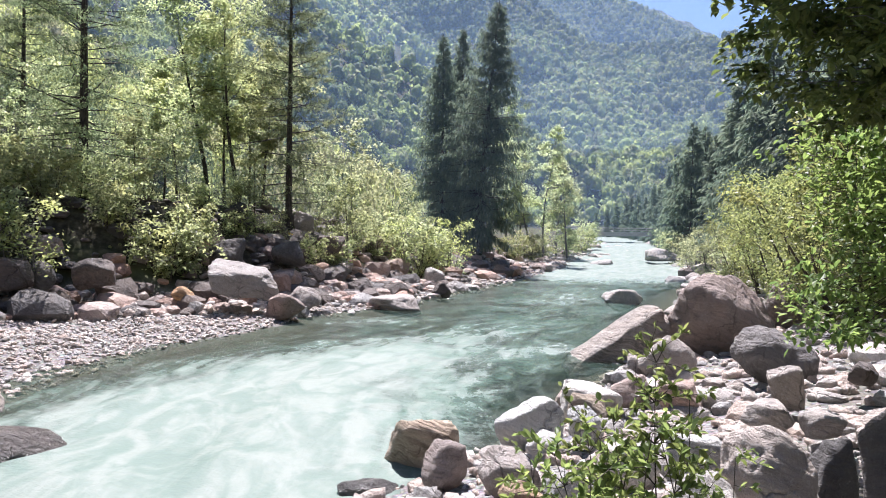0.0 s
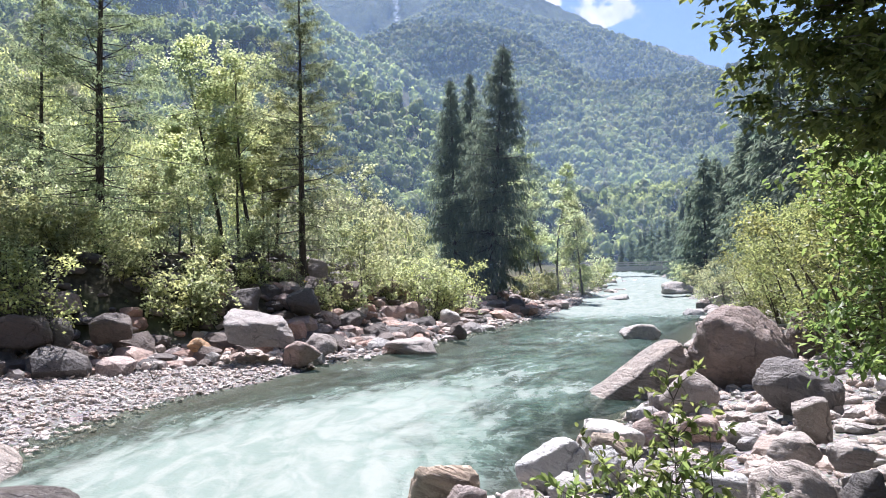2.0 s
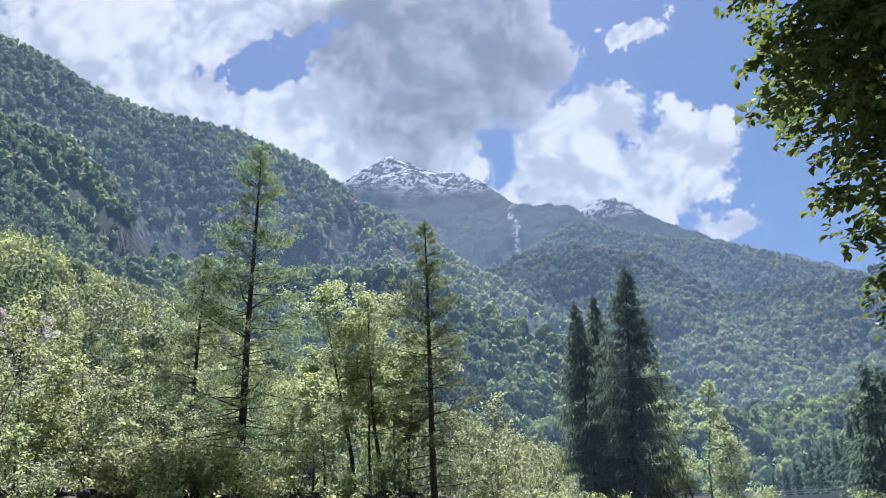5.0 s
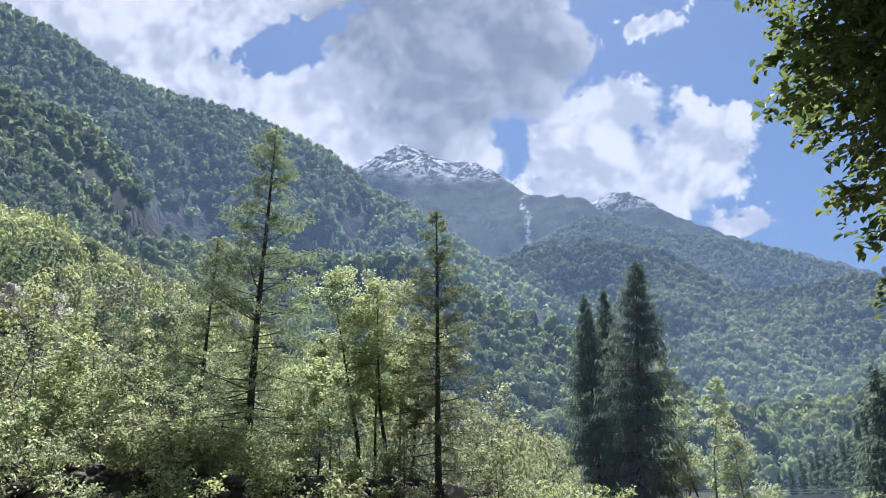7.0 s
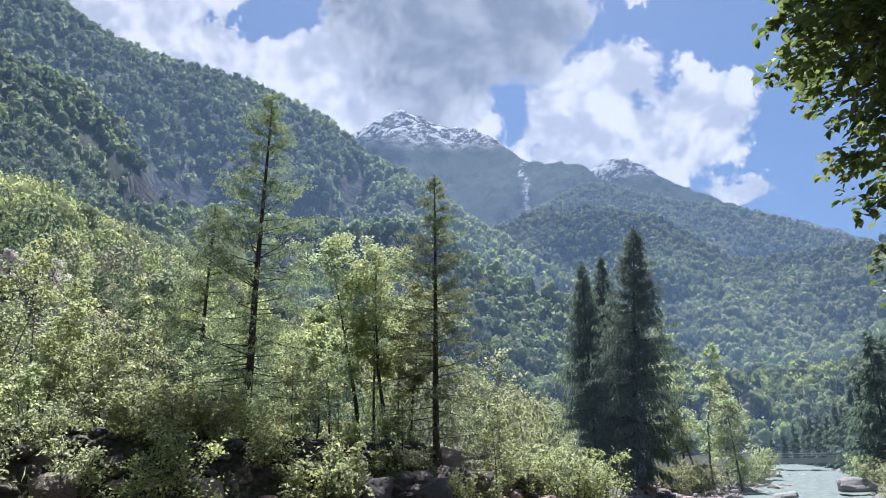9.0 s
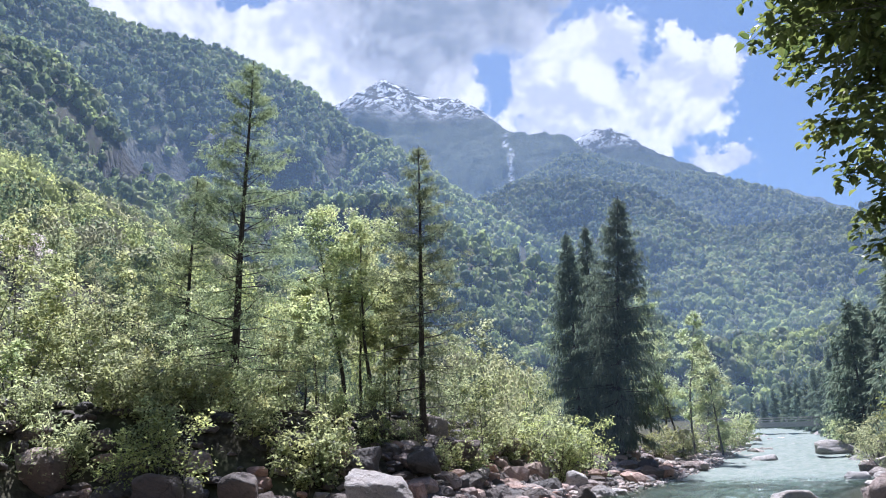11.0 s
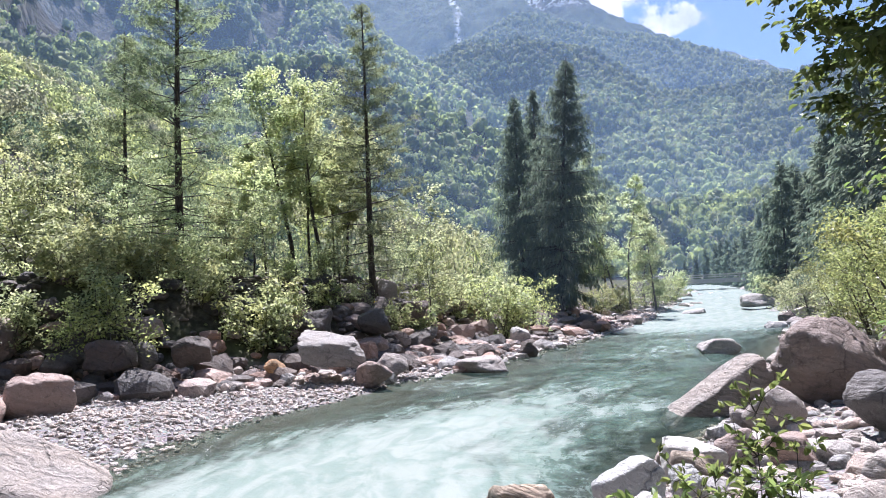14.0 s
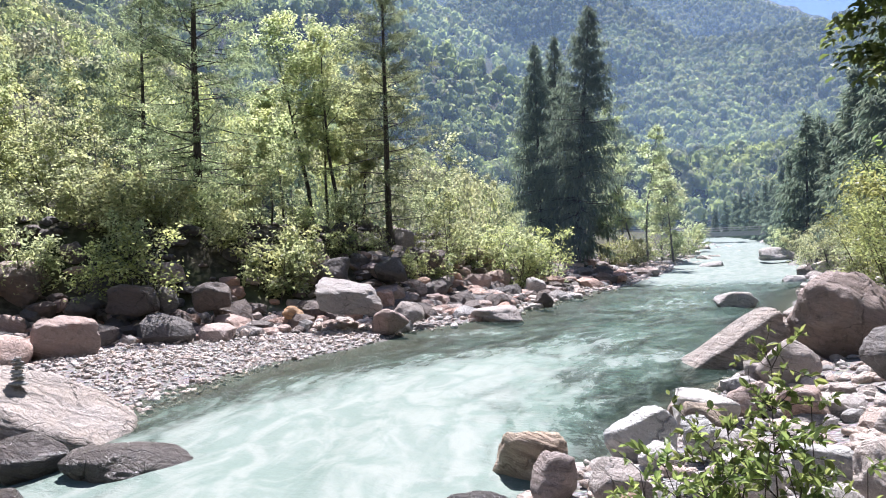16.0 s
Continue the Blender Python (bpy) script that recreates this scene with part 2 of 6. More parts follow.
def ground_material():
    m, n, pos = material("valley_ground")
    kind = n.add("Attribute", {"attribute_name": "kind"}).outputs["Color"]
    sep = n.add("SeparateColor", None, Color=kind)
    gravel, snow, rock = sep.outputs[0], sep.outputs[1], sep.outputs[2]
    a, b2 = n.noise(pos, 0.25, 5.0, 0.6), n.noise(pos, 3.0, 6.0, 0.65)
    soil = n.mix(n.ramp(b2, 0.35, 0.7), rgb(0.034, 0.032, 0.023), rgb(0.098, 0.090, 0.064))
    soil = n.mix(n.ramp(a, 0.45, 0.70), soil, rgb(0.060, 0.078, 0.030))
    distant = n.ramp(n.vec("LENGTH", pos), 330.0, 700.0)
    canopy = n.mix(n.ramp(n.noise(pos, 0.09, 5.0, 0.7), 0.40, 0.62), rgb(0.018, 0.028, 0.020), rgb(0.060, 0.080, 0.044))
    soil = n.mix(distant, soil, canopy)
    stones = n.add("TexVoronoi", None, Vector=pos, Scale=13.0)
    # shade in the gaps between stones is painted as a near-black colour
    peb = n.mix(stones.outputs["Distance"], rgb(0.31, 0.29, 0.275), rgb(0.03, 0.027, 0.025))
    peb = n.mix(0.35, peb, stones.outputs["Color"], "SOFT_LIGHT")
    peb = n.hsv(peb, 0.5, 0.5, 1.0)
    peb = n.mix(n.ramp(b2, 0.4, 0.7, 0.0, 0.35), peb, rgb(0.30, 0.255, 0.23))
    cliff = n.mix(n.ramp(n.noise(pos, 0.03, 9.0, 0.72), 0.38, 0.62), rgb(0.016, 0.020, 0.021), rgb(0.085, 0.082, 0.078))
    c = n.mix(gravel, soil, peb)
    c = n.mix(rock, c, cliff)
    # old snow lies in gullies and on ledges
    lies = n.math("ADD", n.noise(n.vec("MULTIPLY", n.vec("ADD", pos, n.vec("MULTIPLY", n.noise(pos, 0.006, 4.0, 0.6, 0.0, 1), (120, 120, 120))), (1.9, 0.6, 1.9)), 0.013, 10.0, 0.78), 0.0)
    s = n.math("MULTIPLY", n.ramp(lies, 0.495, 0.525), snow)
    c = n.mix(s, c, rgb(0.85, 0.87, 0.9))
    wet = n.add("Attribute", {"attribute_name": "wet"}).outputs["Fac"]
    c = n.mix(n.math("MULTIPLY", wet, 0.7), c, rgb(0.045, 0.042, 0.032))
    h = n.math("ADD", b2, n.math("MULTIPLY", n.math("MULTIPLY", stones.outputs["Distance"], gravel), -1.0))
    b = n.add("BsdfPrincipled", None, Base_Color=c, Roughness=0.95, Specular_IOR_Level=0.12, Normal=n.bump(n.math("ADD", n.math("ADD", n.math("MULTIPLY", h, 0.036), n.math("MULTIPLY", n.math("MULTIPLY", n.noise(pos, 0.07, 4.0, 0.7), distant), 16.0)), n.math("MULTIPLY", n.math("MULTIPLY", n.noise(pos, 0.016, 8.0, 0.68), rock), 60.0)), 1.0, 1.0))
    finish(n, b)
    return m


M_GROUND = ground_material()


def leaf_material(name, a, b, yellow, through=0.5, gloss=0.35, bare=None):
    """Thin leaves: light passes through them. tint: a number for each leaf or tree."""
    m, n, pos = material(name)
    tint = n.add("Attribute", {"attribute_name": "tint"}).outputs["Fac"]
    rnd = n.add("ObjectInfo").outputs["Random"]
    c = n.mix(tint, a, b)
    c = n.mix(n.math("MULTIPLY", n.ramp(n.noise(pos, 0.8, 2.0), 0.45, 0.75), 0.5), c, yellow)
    if bare:
        c = n.mix(n.math("MULTIPLY", n.ramp(n.noise(pos, 0.11, 2.0), 0.52, 0.64), 0.6), c, bare)
    c = n.hsv(c, n.math("MULTIPLY_ADD", rnd, 0.03, 0.485), 1.0, n.math("MULTIPLY_ADD", rnd, 0.4, 0.8))
    p = n.add("BsdfPrincipled", None, Base_Color=c, Roughness=gloss, IOR=1.4)
    t = n.add("BsdfTranslucent", None, Color=n.hsv(c, 0.49, 1.05, 2.3))
    mixed = n.add("MixShader", None, i0=through, i1=p.outputs[0], i2=t.outputs[0])
    finish(n, mixed)
    return m


M_LEAF = leaf_material("spring_leaves", (0.105, 0.135, 0.072), (0.275, 0.305, 0.155), (0.33, 0.325, 0.145), 0.62, 0.42)
M_LEAF_PALE = leaf_material("pale_willow_leaves", (0.125, 0.155, 0.09), (0.295, 0.325, 0.185), (0.34, 0.345, 0.165), 0.62, 0.42)
M_LEAF_MAPLE = leaf_material("young_maple_leaves", (0.14, 0.18, 0.08), (0.32, 0.37, 0.155), (0.35, 0.385, 0.15), 0.66, 0.4)
M_LEAF_ALDER = leaf_material("alder_leaves", (0.075, 0.10, 0.042), (0.21, 0.235, 0.095), (0.25, 0.25, 0.09), 0.52, 0.42)
M_LEAF_NEAR = leaf_material("beech_leaves", (0.05, 0.085, 0.028), (0.145, 0.19, 0.06), (0.175, 0.205, 0.06), 0.45, 0.5)
M_LEAF_YELLOW = leaf_material("yellow_green_leaves", (0.065, 0.10, 0.035), (0.185, 0.225, 0.08), (0.23, 0.245, 0.08), 0.52, 0.36)
M_SPRUCE = leaf_material("spruce_needles", (0.085, 0.120, 0.088), (0.135, 0.170, 0.120), (0.13, 0.155, 0.105), 0.44, 0.9)
M_LARCH = leaf_material("larch_needles", (0.085, 0.115, 0.066), (0.165, 0.20, 0.110), (0.18, 0.20, 0.10), 0.55, 0.8)
M_WOODS = leaf_material("hillside_woods", (0.055, 0.080, 0.050), (0.27, 0.30, 0.125), (0.30, 0.305, 0.11), 0.55, 0.9, (0.19, 0.18, 0.13))
M_WOODS_FAR = leaf_material("distant_woods", (0.052, 0.078, 0.048), (0.235, 0.27, 0.105), (0.25, 0.265, 0.10), 0.42, 0.95, (0.15, 0.142, 0.105))
M_BLOSSOM = leaf_material("white_blossom", (0.45, 0.42, 0.40), (0.6, 0.56, 0.54), (0.55, 0.52, 0.5), 0.4, 0.7)


M_YELLOW = leaf_material("yellow_broom_flowers", (0.45, 0.33, 0.02), (0.65, 0.48, 0.03), (0.6, 0.5, 0.03), 0.4, 0.6)


def bark_material(name, a, b):
    m, n, pos = material(name)
    s = n.noise(n.vec("MULTIPLY", pos, (9, 9, 1.6)), 2.0, 5.0, 0.7)
    c = n.mix(n.ramp(s, 0.35, 0.68), a, b)
    c = n.mix(n.math("MULTIPLY", n.ramp(n.noise(pos, 5.0, 4.0), 0.55, 0.7), 0.5), c, rgb(0.12, 0.13, 0.09))
    p = n.add("BsdfPrincipled", None, Base_Color=c, Roughness=0.9, Normal=n.bump(s, 0.8, 0.03))
    finish(n, p)
    return m


M_BARK = bark_material("dark_bark", (0.030, 0.025, 0.022), (0.095, 0.082, 0.072))
M_BARK_GREY = bark_material("grey_bark", (0.07, 0.065, 0.06), (0.22, 0.21, 0.19))
M_TWIG = bark_material("twig_bark", (0.045, 0.036, 0.030), (0.10, 0.085, 0.07))


def water_material():
    m, n, pos = material("glacial_river_water")
    flow = n.add("UVMap", {"uv_map": "flow"}).outputs[0]
    foam = n.add("Attribute", {"attribute_name": "foam"}).outputs["Fac"]
    depth = n.add("Attribute", {"attribute_name": "depth"}).outputs["Fac"]
    long = n.vec("MULTIPLY", flow, (1.9, 0.65, 1))
    streak = n.noise(long, 1.0, 7.0, 0.66, 0.45)
    fine = n.noise(n.vec("MULTIPLY", flow, (3.2, 6.5, 1)), 1.0, 6.0, 0.65, 1.2)
    cloudy = n.noise(n.vec("MULTIPLY", flow, (0.7, 0.35, 1)), 1.0, 4.0, 0.55, 0.6)
    body = n.mix(n.ramp(cloudy, 0.40, 0.60), rgb(0.035, 0.062, 0.050), rgb(0.105, 0.190, 0.150))
    body = n.mix(n.math("MULTIPLY", n.ramp(streak, 0.50, 0.62), 0.65), body, rgb(0.150, 0.225, 0.185))
    # dark ripple sides and pale sky glints are painted into the body colour
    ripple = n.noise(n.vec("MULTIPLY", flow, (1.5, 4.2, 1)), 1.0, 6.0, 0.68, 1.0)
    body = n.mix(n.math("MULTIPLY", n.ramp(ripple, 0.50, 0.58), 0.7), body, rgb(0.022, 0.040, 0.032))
    painted_glint = n.noise(n.vec("MULTIPLY", flow, (2.4, 7.5, 1)), 1.0, 5.0, 0.7, 0.8)
    body = n.mix(n.math("MULTIPLY", n.ramp(painted_glint, 0.53, 0.63), 0.75), body, rgb(0.22, 0.27, 0.24))
    f = n.math("ADD", n.math("MULTIPLY", foam, 1.15), n.math("MULTIPLY", n.math("SUBTRACT", streak, 0.5), 1.7))
    f = n.math("ADD", f, n.math("MULTIPLY", n.math("SUBTRACT", fine, 0.5), 0.6))
    white = n.ramp(f, -0.05, 1.25)
    churn = n.noise(n.vec("MULTIPLY", flow, (1.6, 0.8, 1)), 1.0, 5.0, 0.6, 1.0)
    c = n.mix(white, body, n.mix(n.ramp(churn, 0.36, 0.64), rgb(0.120, 0.168, 0.142), rgb(0.195, 0.226, 0.200)))
    # chop paints small highlights and dark troughs, and also feeds the bump
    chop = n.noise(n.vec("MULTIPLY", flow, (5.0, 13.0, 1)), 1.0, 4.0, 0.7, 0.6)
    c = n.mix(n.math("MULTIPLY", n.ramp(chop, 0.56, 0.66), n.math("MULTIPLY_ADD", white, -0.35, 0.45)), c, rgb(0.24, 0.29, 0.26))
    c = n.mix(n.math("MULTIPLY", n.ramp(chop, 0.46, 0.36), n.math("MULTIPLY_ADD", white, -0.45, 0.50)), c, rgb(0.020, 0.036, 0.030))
    h = n.math("ADD", n.math("MULTIPLY", streak, 0.7), n.math("ADD", n.math("MULTIPLY", fine, 0.4), n.math("ADD", n.math("MULTIPLY", ripple, 0.45), n.math("MULTIPLY", chop, 0.16))))
    rough = n.math("MULTIPLY_ADD", white, 0.5, 0.10)
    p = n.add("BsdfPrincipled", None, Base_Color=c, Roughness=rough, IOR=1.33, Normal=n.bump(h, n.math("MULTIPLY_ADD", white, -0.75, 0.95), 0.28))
    t = n.add("BsdfTransparent", None, Color=rgb(0.80, 0.84, 0.76))
    solid = n.math("ADD", n.math("SUBTRACT", 1.0, n.math("POWER", 2.718, n.math("MULTIPLY", depth, -1.5))), white, clamp=True)
    solid = n.math("MAXIMUM", solid, 0.22)
    mixed = n.add("MixShader", None, i0=solid, i1=t.outputs[0], i2=p.outputs[0])
    finish(n, mixed)
    return m


M_WATER = water_material()


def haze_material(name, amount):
    """Sheet in place of sunlit haze: most light goes straight on, a little is scattered."""
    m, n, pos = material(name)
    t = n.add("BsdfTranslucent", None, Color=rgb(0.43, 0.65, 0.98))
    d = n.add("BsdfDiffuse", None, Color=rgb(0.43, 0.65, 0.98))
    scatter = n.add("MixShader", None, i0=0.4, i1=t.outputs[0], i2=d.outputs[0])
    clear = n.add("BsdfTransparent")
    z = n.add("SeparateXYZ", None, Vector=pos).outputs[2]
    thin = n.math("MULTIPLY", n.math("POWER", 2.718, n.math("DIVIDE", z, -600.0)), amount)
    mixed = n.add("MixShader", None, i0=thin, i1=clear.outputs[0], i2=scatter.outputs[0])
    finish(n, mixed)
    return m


# ---- mesh helpers ----
class Buf:
    """Collects points and faces, with a tint for each face, and makes one mesh of them."""

    def __init__(self):
        self.v, self.f3, self.f4, self.t3, self.t4, self.count = [], [], [], [], [], 0

    def add(self, verts, faces, tint=0.5):
        verts, faces = np.asarray(verts, dtype=float).reshape(-1, 3), np.asarray(faces, dtype=int)
        if not len(faces):
            return
        t = np.broadcast_to(np.asarray(tint, dtype=float), (len(faces),))
        (self.f3 if faces.shape[1] == 3 else self.f4).append(faces + self.count)
        (self.t3 if faces.shape[1] == 3 else self.t4).append(t)
        self.v.append(verts)
        self.count += len(verts)

    def mesh(self, name, mat=None, smooth=False):
        me = bpy.data.meshes.new(name)
        v = np.concatenate(self.v)
        f3 = np.concatenate(self.f3) if self.f3 else np.zeros((0, 3), int)
        f4 = np.concatenate(self.f4) if self.f4 else np.zeros((0, 4), int)
        loops = np.r_[f3.ravel(), f4.ravel()]
        starts = np.r_[np.arange(len(f3)) * 3, len(f3) * 3 + np.arange(len(f4)) * 4]
        me.vertices.add(len(v))
        me.vertices.foreach_set("co", v.astype(np.float32).ravel())
        me.loops.add(len(loops))
        me.loops.foreach_set("vertex_index", loops.astype(np.int32))
        me.polygons.add(len(starts))
        me.polygons.foreach_set("loop_start", starts.astype(np.int32))
        me.polygons.foreach_set("use_smooth", np.full(len(starts), smooth))
        me.update(calc_edges=True)
        a = me.attributes.new("tint", "FLOAT", "FACE")
        a.data.foreach_set("value", np.r_[np.concatenate(self.t3) if self.t3 else [], np.concatenate(self.t4) if self.t4 else []].astype(np.float32))
        if mat:
            me.materials.append(mat)
        return me


def part(name, mesh, parent, label=""):
    """Links a mesh as one part under a thing."""
    ob = new(name, mesh)
    ob.parent = parent
    if label:
        tagged(ob, label)
    return ob


def fbm(p, scale, octaves=4, seed=0.0):
    """Smooth noise at points p (n, 3), about -1 to 1, summed over octaves."""
    out, amp, total = np.zeros(len(p)), 1.0, 0.0
    for _ in range(octaves):
        q = p * scale + seed
        i = np.floor(q)
        f = q - i
        f = f * f * (3 - 2 * f)
        i = i.astype(np.int64)
        val = np.zeros(len(p))
        for dx in (0, 1):
            for dy in (0, 1):
                for dz in (0, 1):
                    hsh = (i[:, 0] + dx) * 374761393 + (i[:, 1] + dy) * 668265263 + (i[:, 2] + dz) * 2147483647
                    hsh = (hsh ^ (hsh >> 13)) * 1274126177
                    r = ((hsh ^ (hsh >> 16)) & 0xFFFF) / 32767.5 - 1.0
                    w = (f[:, 0] if dx else 1 - f[:, 0]) * (f[:, 1] if dy else 1 - f[:, 1]) * (f[:, 2] if dz else 1 - f[:, 2])
                    val += r * w
        out, total = out + amp * val, total + amp
        amp, scale, seed = amp * 0.5, scale * 2.03, seed + 17.3
    return out / total


def smooth(a, b, x):
    t = np.clip((x - a) / (b - a), 0, 1)
    return t * t * (3 - 2 * t)


# ---- plan of the valley ----
# the two shores, from downstream to upstream, in pairs
SHORE_L = np.array([(-60, -90), (-40, -60), (-17, -12), (-10.5, 4), (-8.2, 9.5), (-7.9, 12.5), (-7.5, 17.5), (-6.2, 21), (-5.0, 25.2), (-2.2, 29.5), (1.3, 39), (6, 51), (11, 64), (19, 90), (27.5, 127), (38, 180), (46, 240), (48, 300)], float)
SHORE_R = np.array([(-40, -90), (-22, -60), (-8, -12), (-4.2, 3.2), (-1.7, 7.6), (0.3, 9.6), (2.2, 12.6), (4.1, 16.0), (6.2, 21), (9, 27.5), (13, 38), (18, 50), (23.5, 64), (31, 90), (38.5, 124), (52, 175), (62, 240), (66, 300)], float)


def polar(az, dist, el):
    """A point of the plan, in metres, from degrees of bearing and rise and the distance from the stand."""
    a = radians(az)
    return (dist * math.sin(a), dist * math.cos(a), 3.0 + dist * math.tan(radians(el)) * 1.0)


def ridge(rows):
    return np.array([polar(*r) for r in rows])


# crests of the hills: bearing, distance, rise of the ground under the trees
RIDGES = [
    (ridge([(-75, 215, 23), (-60, 210, 21.5), (-50, 205, 19.8), (-46.6, 200, 18.6), (-44, 198, 17.6), (-41, 200, 17.6), (-38.6, 200, 16.2), (-35.6, 195, 14.2), (-33, 190, 12.4), (-29.6, 180, 9.8), (-25, 165, 6.0), (-20, 150, 3.5)]), 0.5),
    (ridge([(-75, 640, 34), (-60, 600, 33), (-50, 570, 33.2), (-47, 560, 32.8), (-44.6, 560, 32.4), (-42, 570, 31.4), (-40.5, 580, 31.0), (-36, 600, 30.3), (-33.6, 600, 30.2), (-29, 610, 29.8), (-26, 610, 28.8), (-23, 610, 27.9), (-20.6, 600, 26.3), (-18.5, 590, 24.2), (-15.1, 570, 22.3), (-11, 520, 20.2), (-7, 470, 18.0), (-5, 440, 16.7), (-1.1, 400, 14.0), (6.5, 330, 10.3), (9.2, 300, 8.2), (11.7, 270, 5.8), (13.9, 240, 3.2), (14.6, 225, 1.2)]), 0.86),
    (ridge([(-30, 3300, 26), (-21, 3250, 26.2), (-19, 3200, 27.1), (-18, 3200, 27.5), (-16.5, 3180, 28.4), (-15.4, 3150, 28.95), (-14.2, 3150, 28.4), (-12.9, 3100, 28), (-10.8, 3050, 27.4), (-9, 3000, 27.25), (-8, 2900, 27), (-7.2, 2800, 26.3), (-5.8, 2600, 25.3), (-4.3, 2400, 24.4), (-2.8, 2300, 24.4), (-0.9, 2250, 24.1), (1.0, 2250, 23.4), (6, 2300, 21)]), 0.95),
    (ridge([(1.0, 2500, 23.2), (2.7, 2480, 23.6), (4.4, 2450, 23.8), (5.7, 2430, 23), (7.4, 2400, 21.7), (9, 2400, 20.8), (10.3, 2400, 20.2), (13, 2400, 19)]), 0.90),
    (ridge([(-5.2, 900, 16.6), (-4.0, 930, 18.6), (-2.2, 960, 20.1), (-0.6, 980, 21.2), (0.9, 1000, 22.0), (2.8, 1010, 21.7), (5, 1020, 20.8), (8.1, 1030, 19.9), (11.5, 1030, 19.1), (13.9, 1020, 18.2), (15.7, 1000, 16.2), (17.4, 980, 14.6), (19.3, 940, 12.9), (21.5, 900, 10.9), (25, 850, 9.5), (30, 800, 7)]), 0.62),
    (ridge([(10, 3900, 19), (15.7, 3900, 17.8), (17.2, 3850, 17.3), (19.6, 3800, 16.2), (21.8, 3750, 15), (23.6, 3700, 13.8), (30, 3600, 10)]), 0.75),
    (ridge([(24, 330, 8), (28, 260, 12), (35, 210, 20), (50, 190, 30), (75, 200, 38), (110, 260, 38), (150, 420, 34)]), 0.80),
    (ridge([(-80, 420, 29), (-100, 400, 30), (-130, 400, 32), (-160, 600, 30)]), 1.0),
]


def near_polyline(p, line):
    """Distance of points p (n, 2) to a polyline, and the height (third column) of the nearest place."""
    best, z = np.full(len(p), 1e9), np.zeros(len(p))
    for a, b in zip(line[:-1], line[1:]):
        ab = b[:2] - a[:2]
        t = np.clip(((p - a[:2]) @ ab) / (ab @ ab), 0, 1)
        d = np.hypot(*(p - a[:2] - t[:, None] * ab).T)
        zz = a[-1] + t * (b[-1] - a[-1])
        take = d < best
        best, z = np.where(take, d, best), np.where(take, zz, z)
    return best, z


def crest(p, line, slope):
    """The highest of all cones that fall from the points of a crest."""
    z = np.full(len(p), -1e9)
    for a, b in zip(line[:-1], line[1:]):
        for t in np.linspace(0, 1, 5)[:-1]:
            q = a + (b - a) * t
            z = np.maximum(z, q[2] - slope * np.hypot(p[:, 0] - q[0], p[:, 1] - q[1]))
    return z


def inside(p, ring):
    hit = np.zeros(len(p), bool)
    for (x0, y0), (x1, y1) in zip(ring, np.roll(ring, -1, axis=0)):
        cross = ((y0 > p[:, 1]) != (y1 > p[:, 1]))
        hit ^= cross & (p[:, 0] < (x1 - x0) * (p[:, 1] - y0) / (y1 - y0 + 1e-12) + x0)
    return hit


def water_level(y):
    y = np.asarray(y, float)
    return np.interp(y, [-60, 0, 6, 9.5, 12, 50, 60, 90, 130, 180, 600], [-2.5, -0.6, -0.35, -0.1, 0, 0, 0.15, 1.2, 2.55, 3.6, 14])


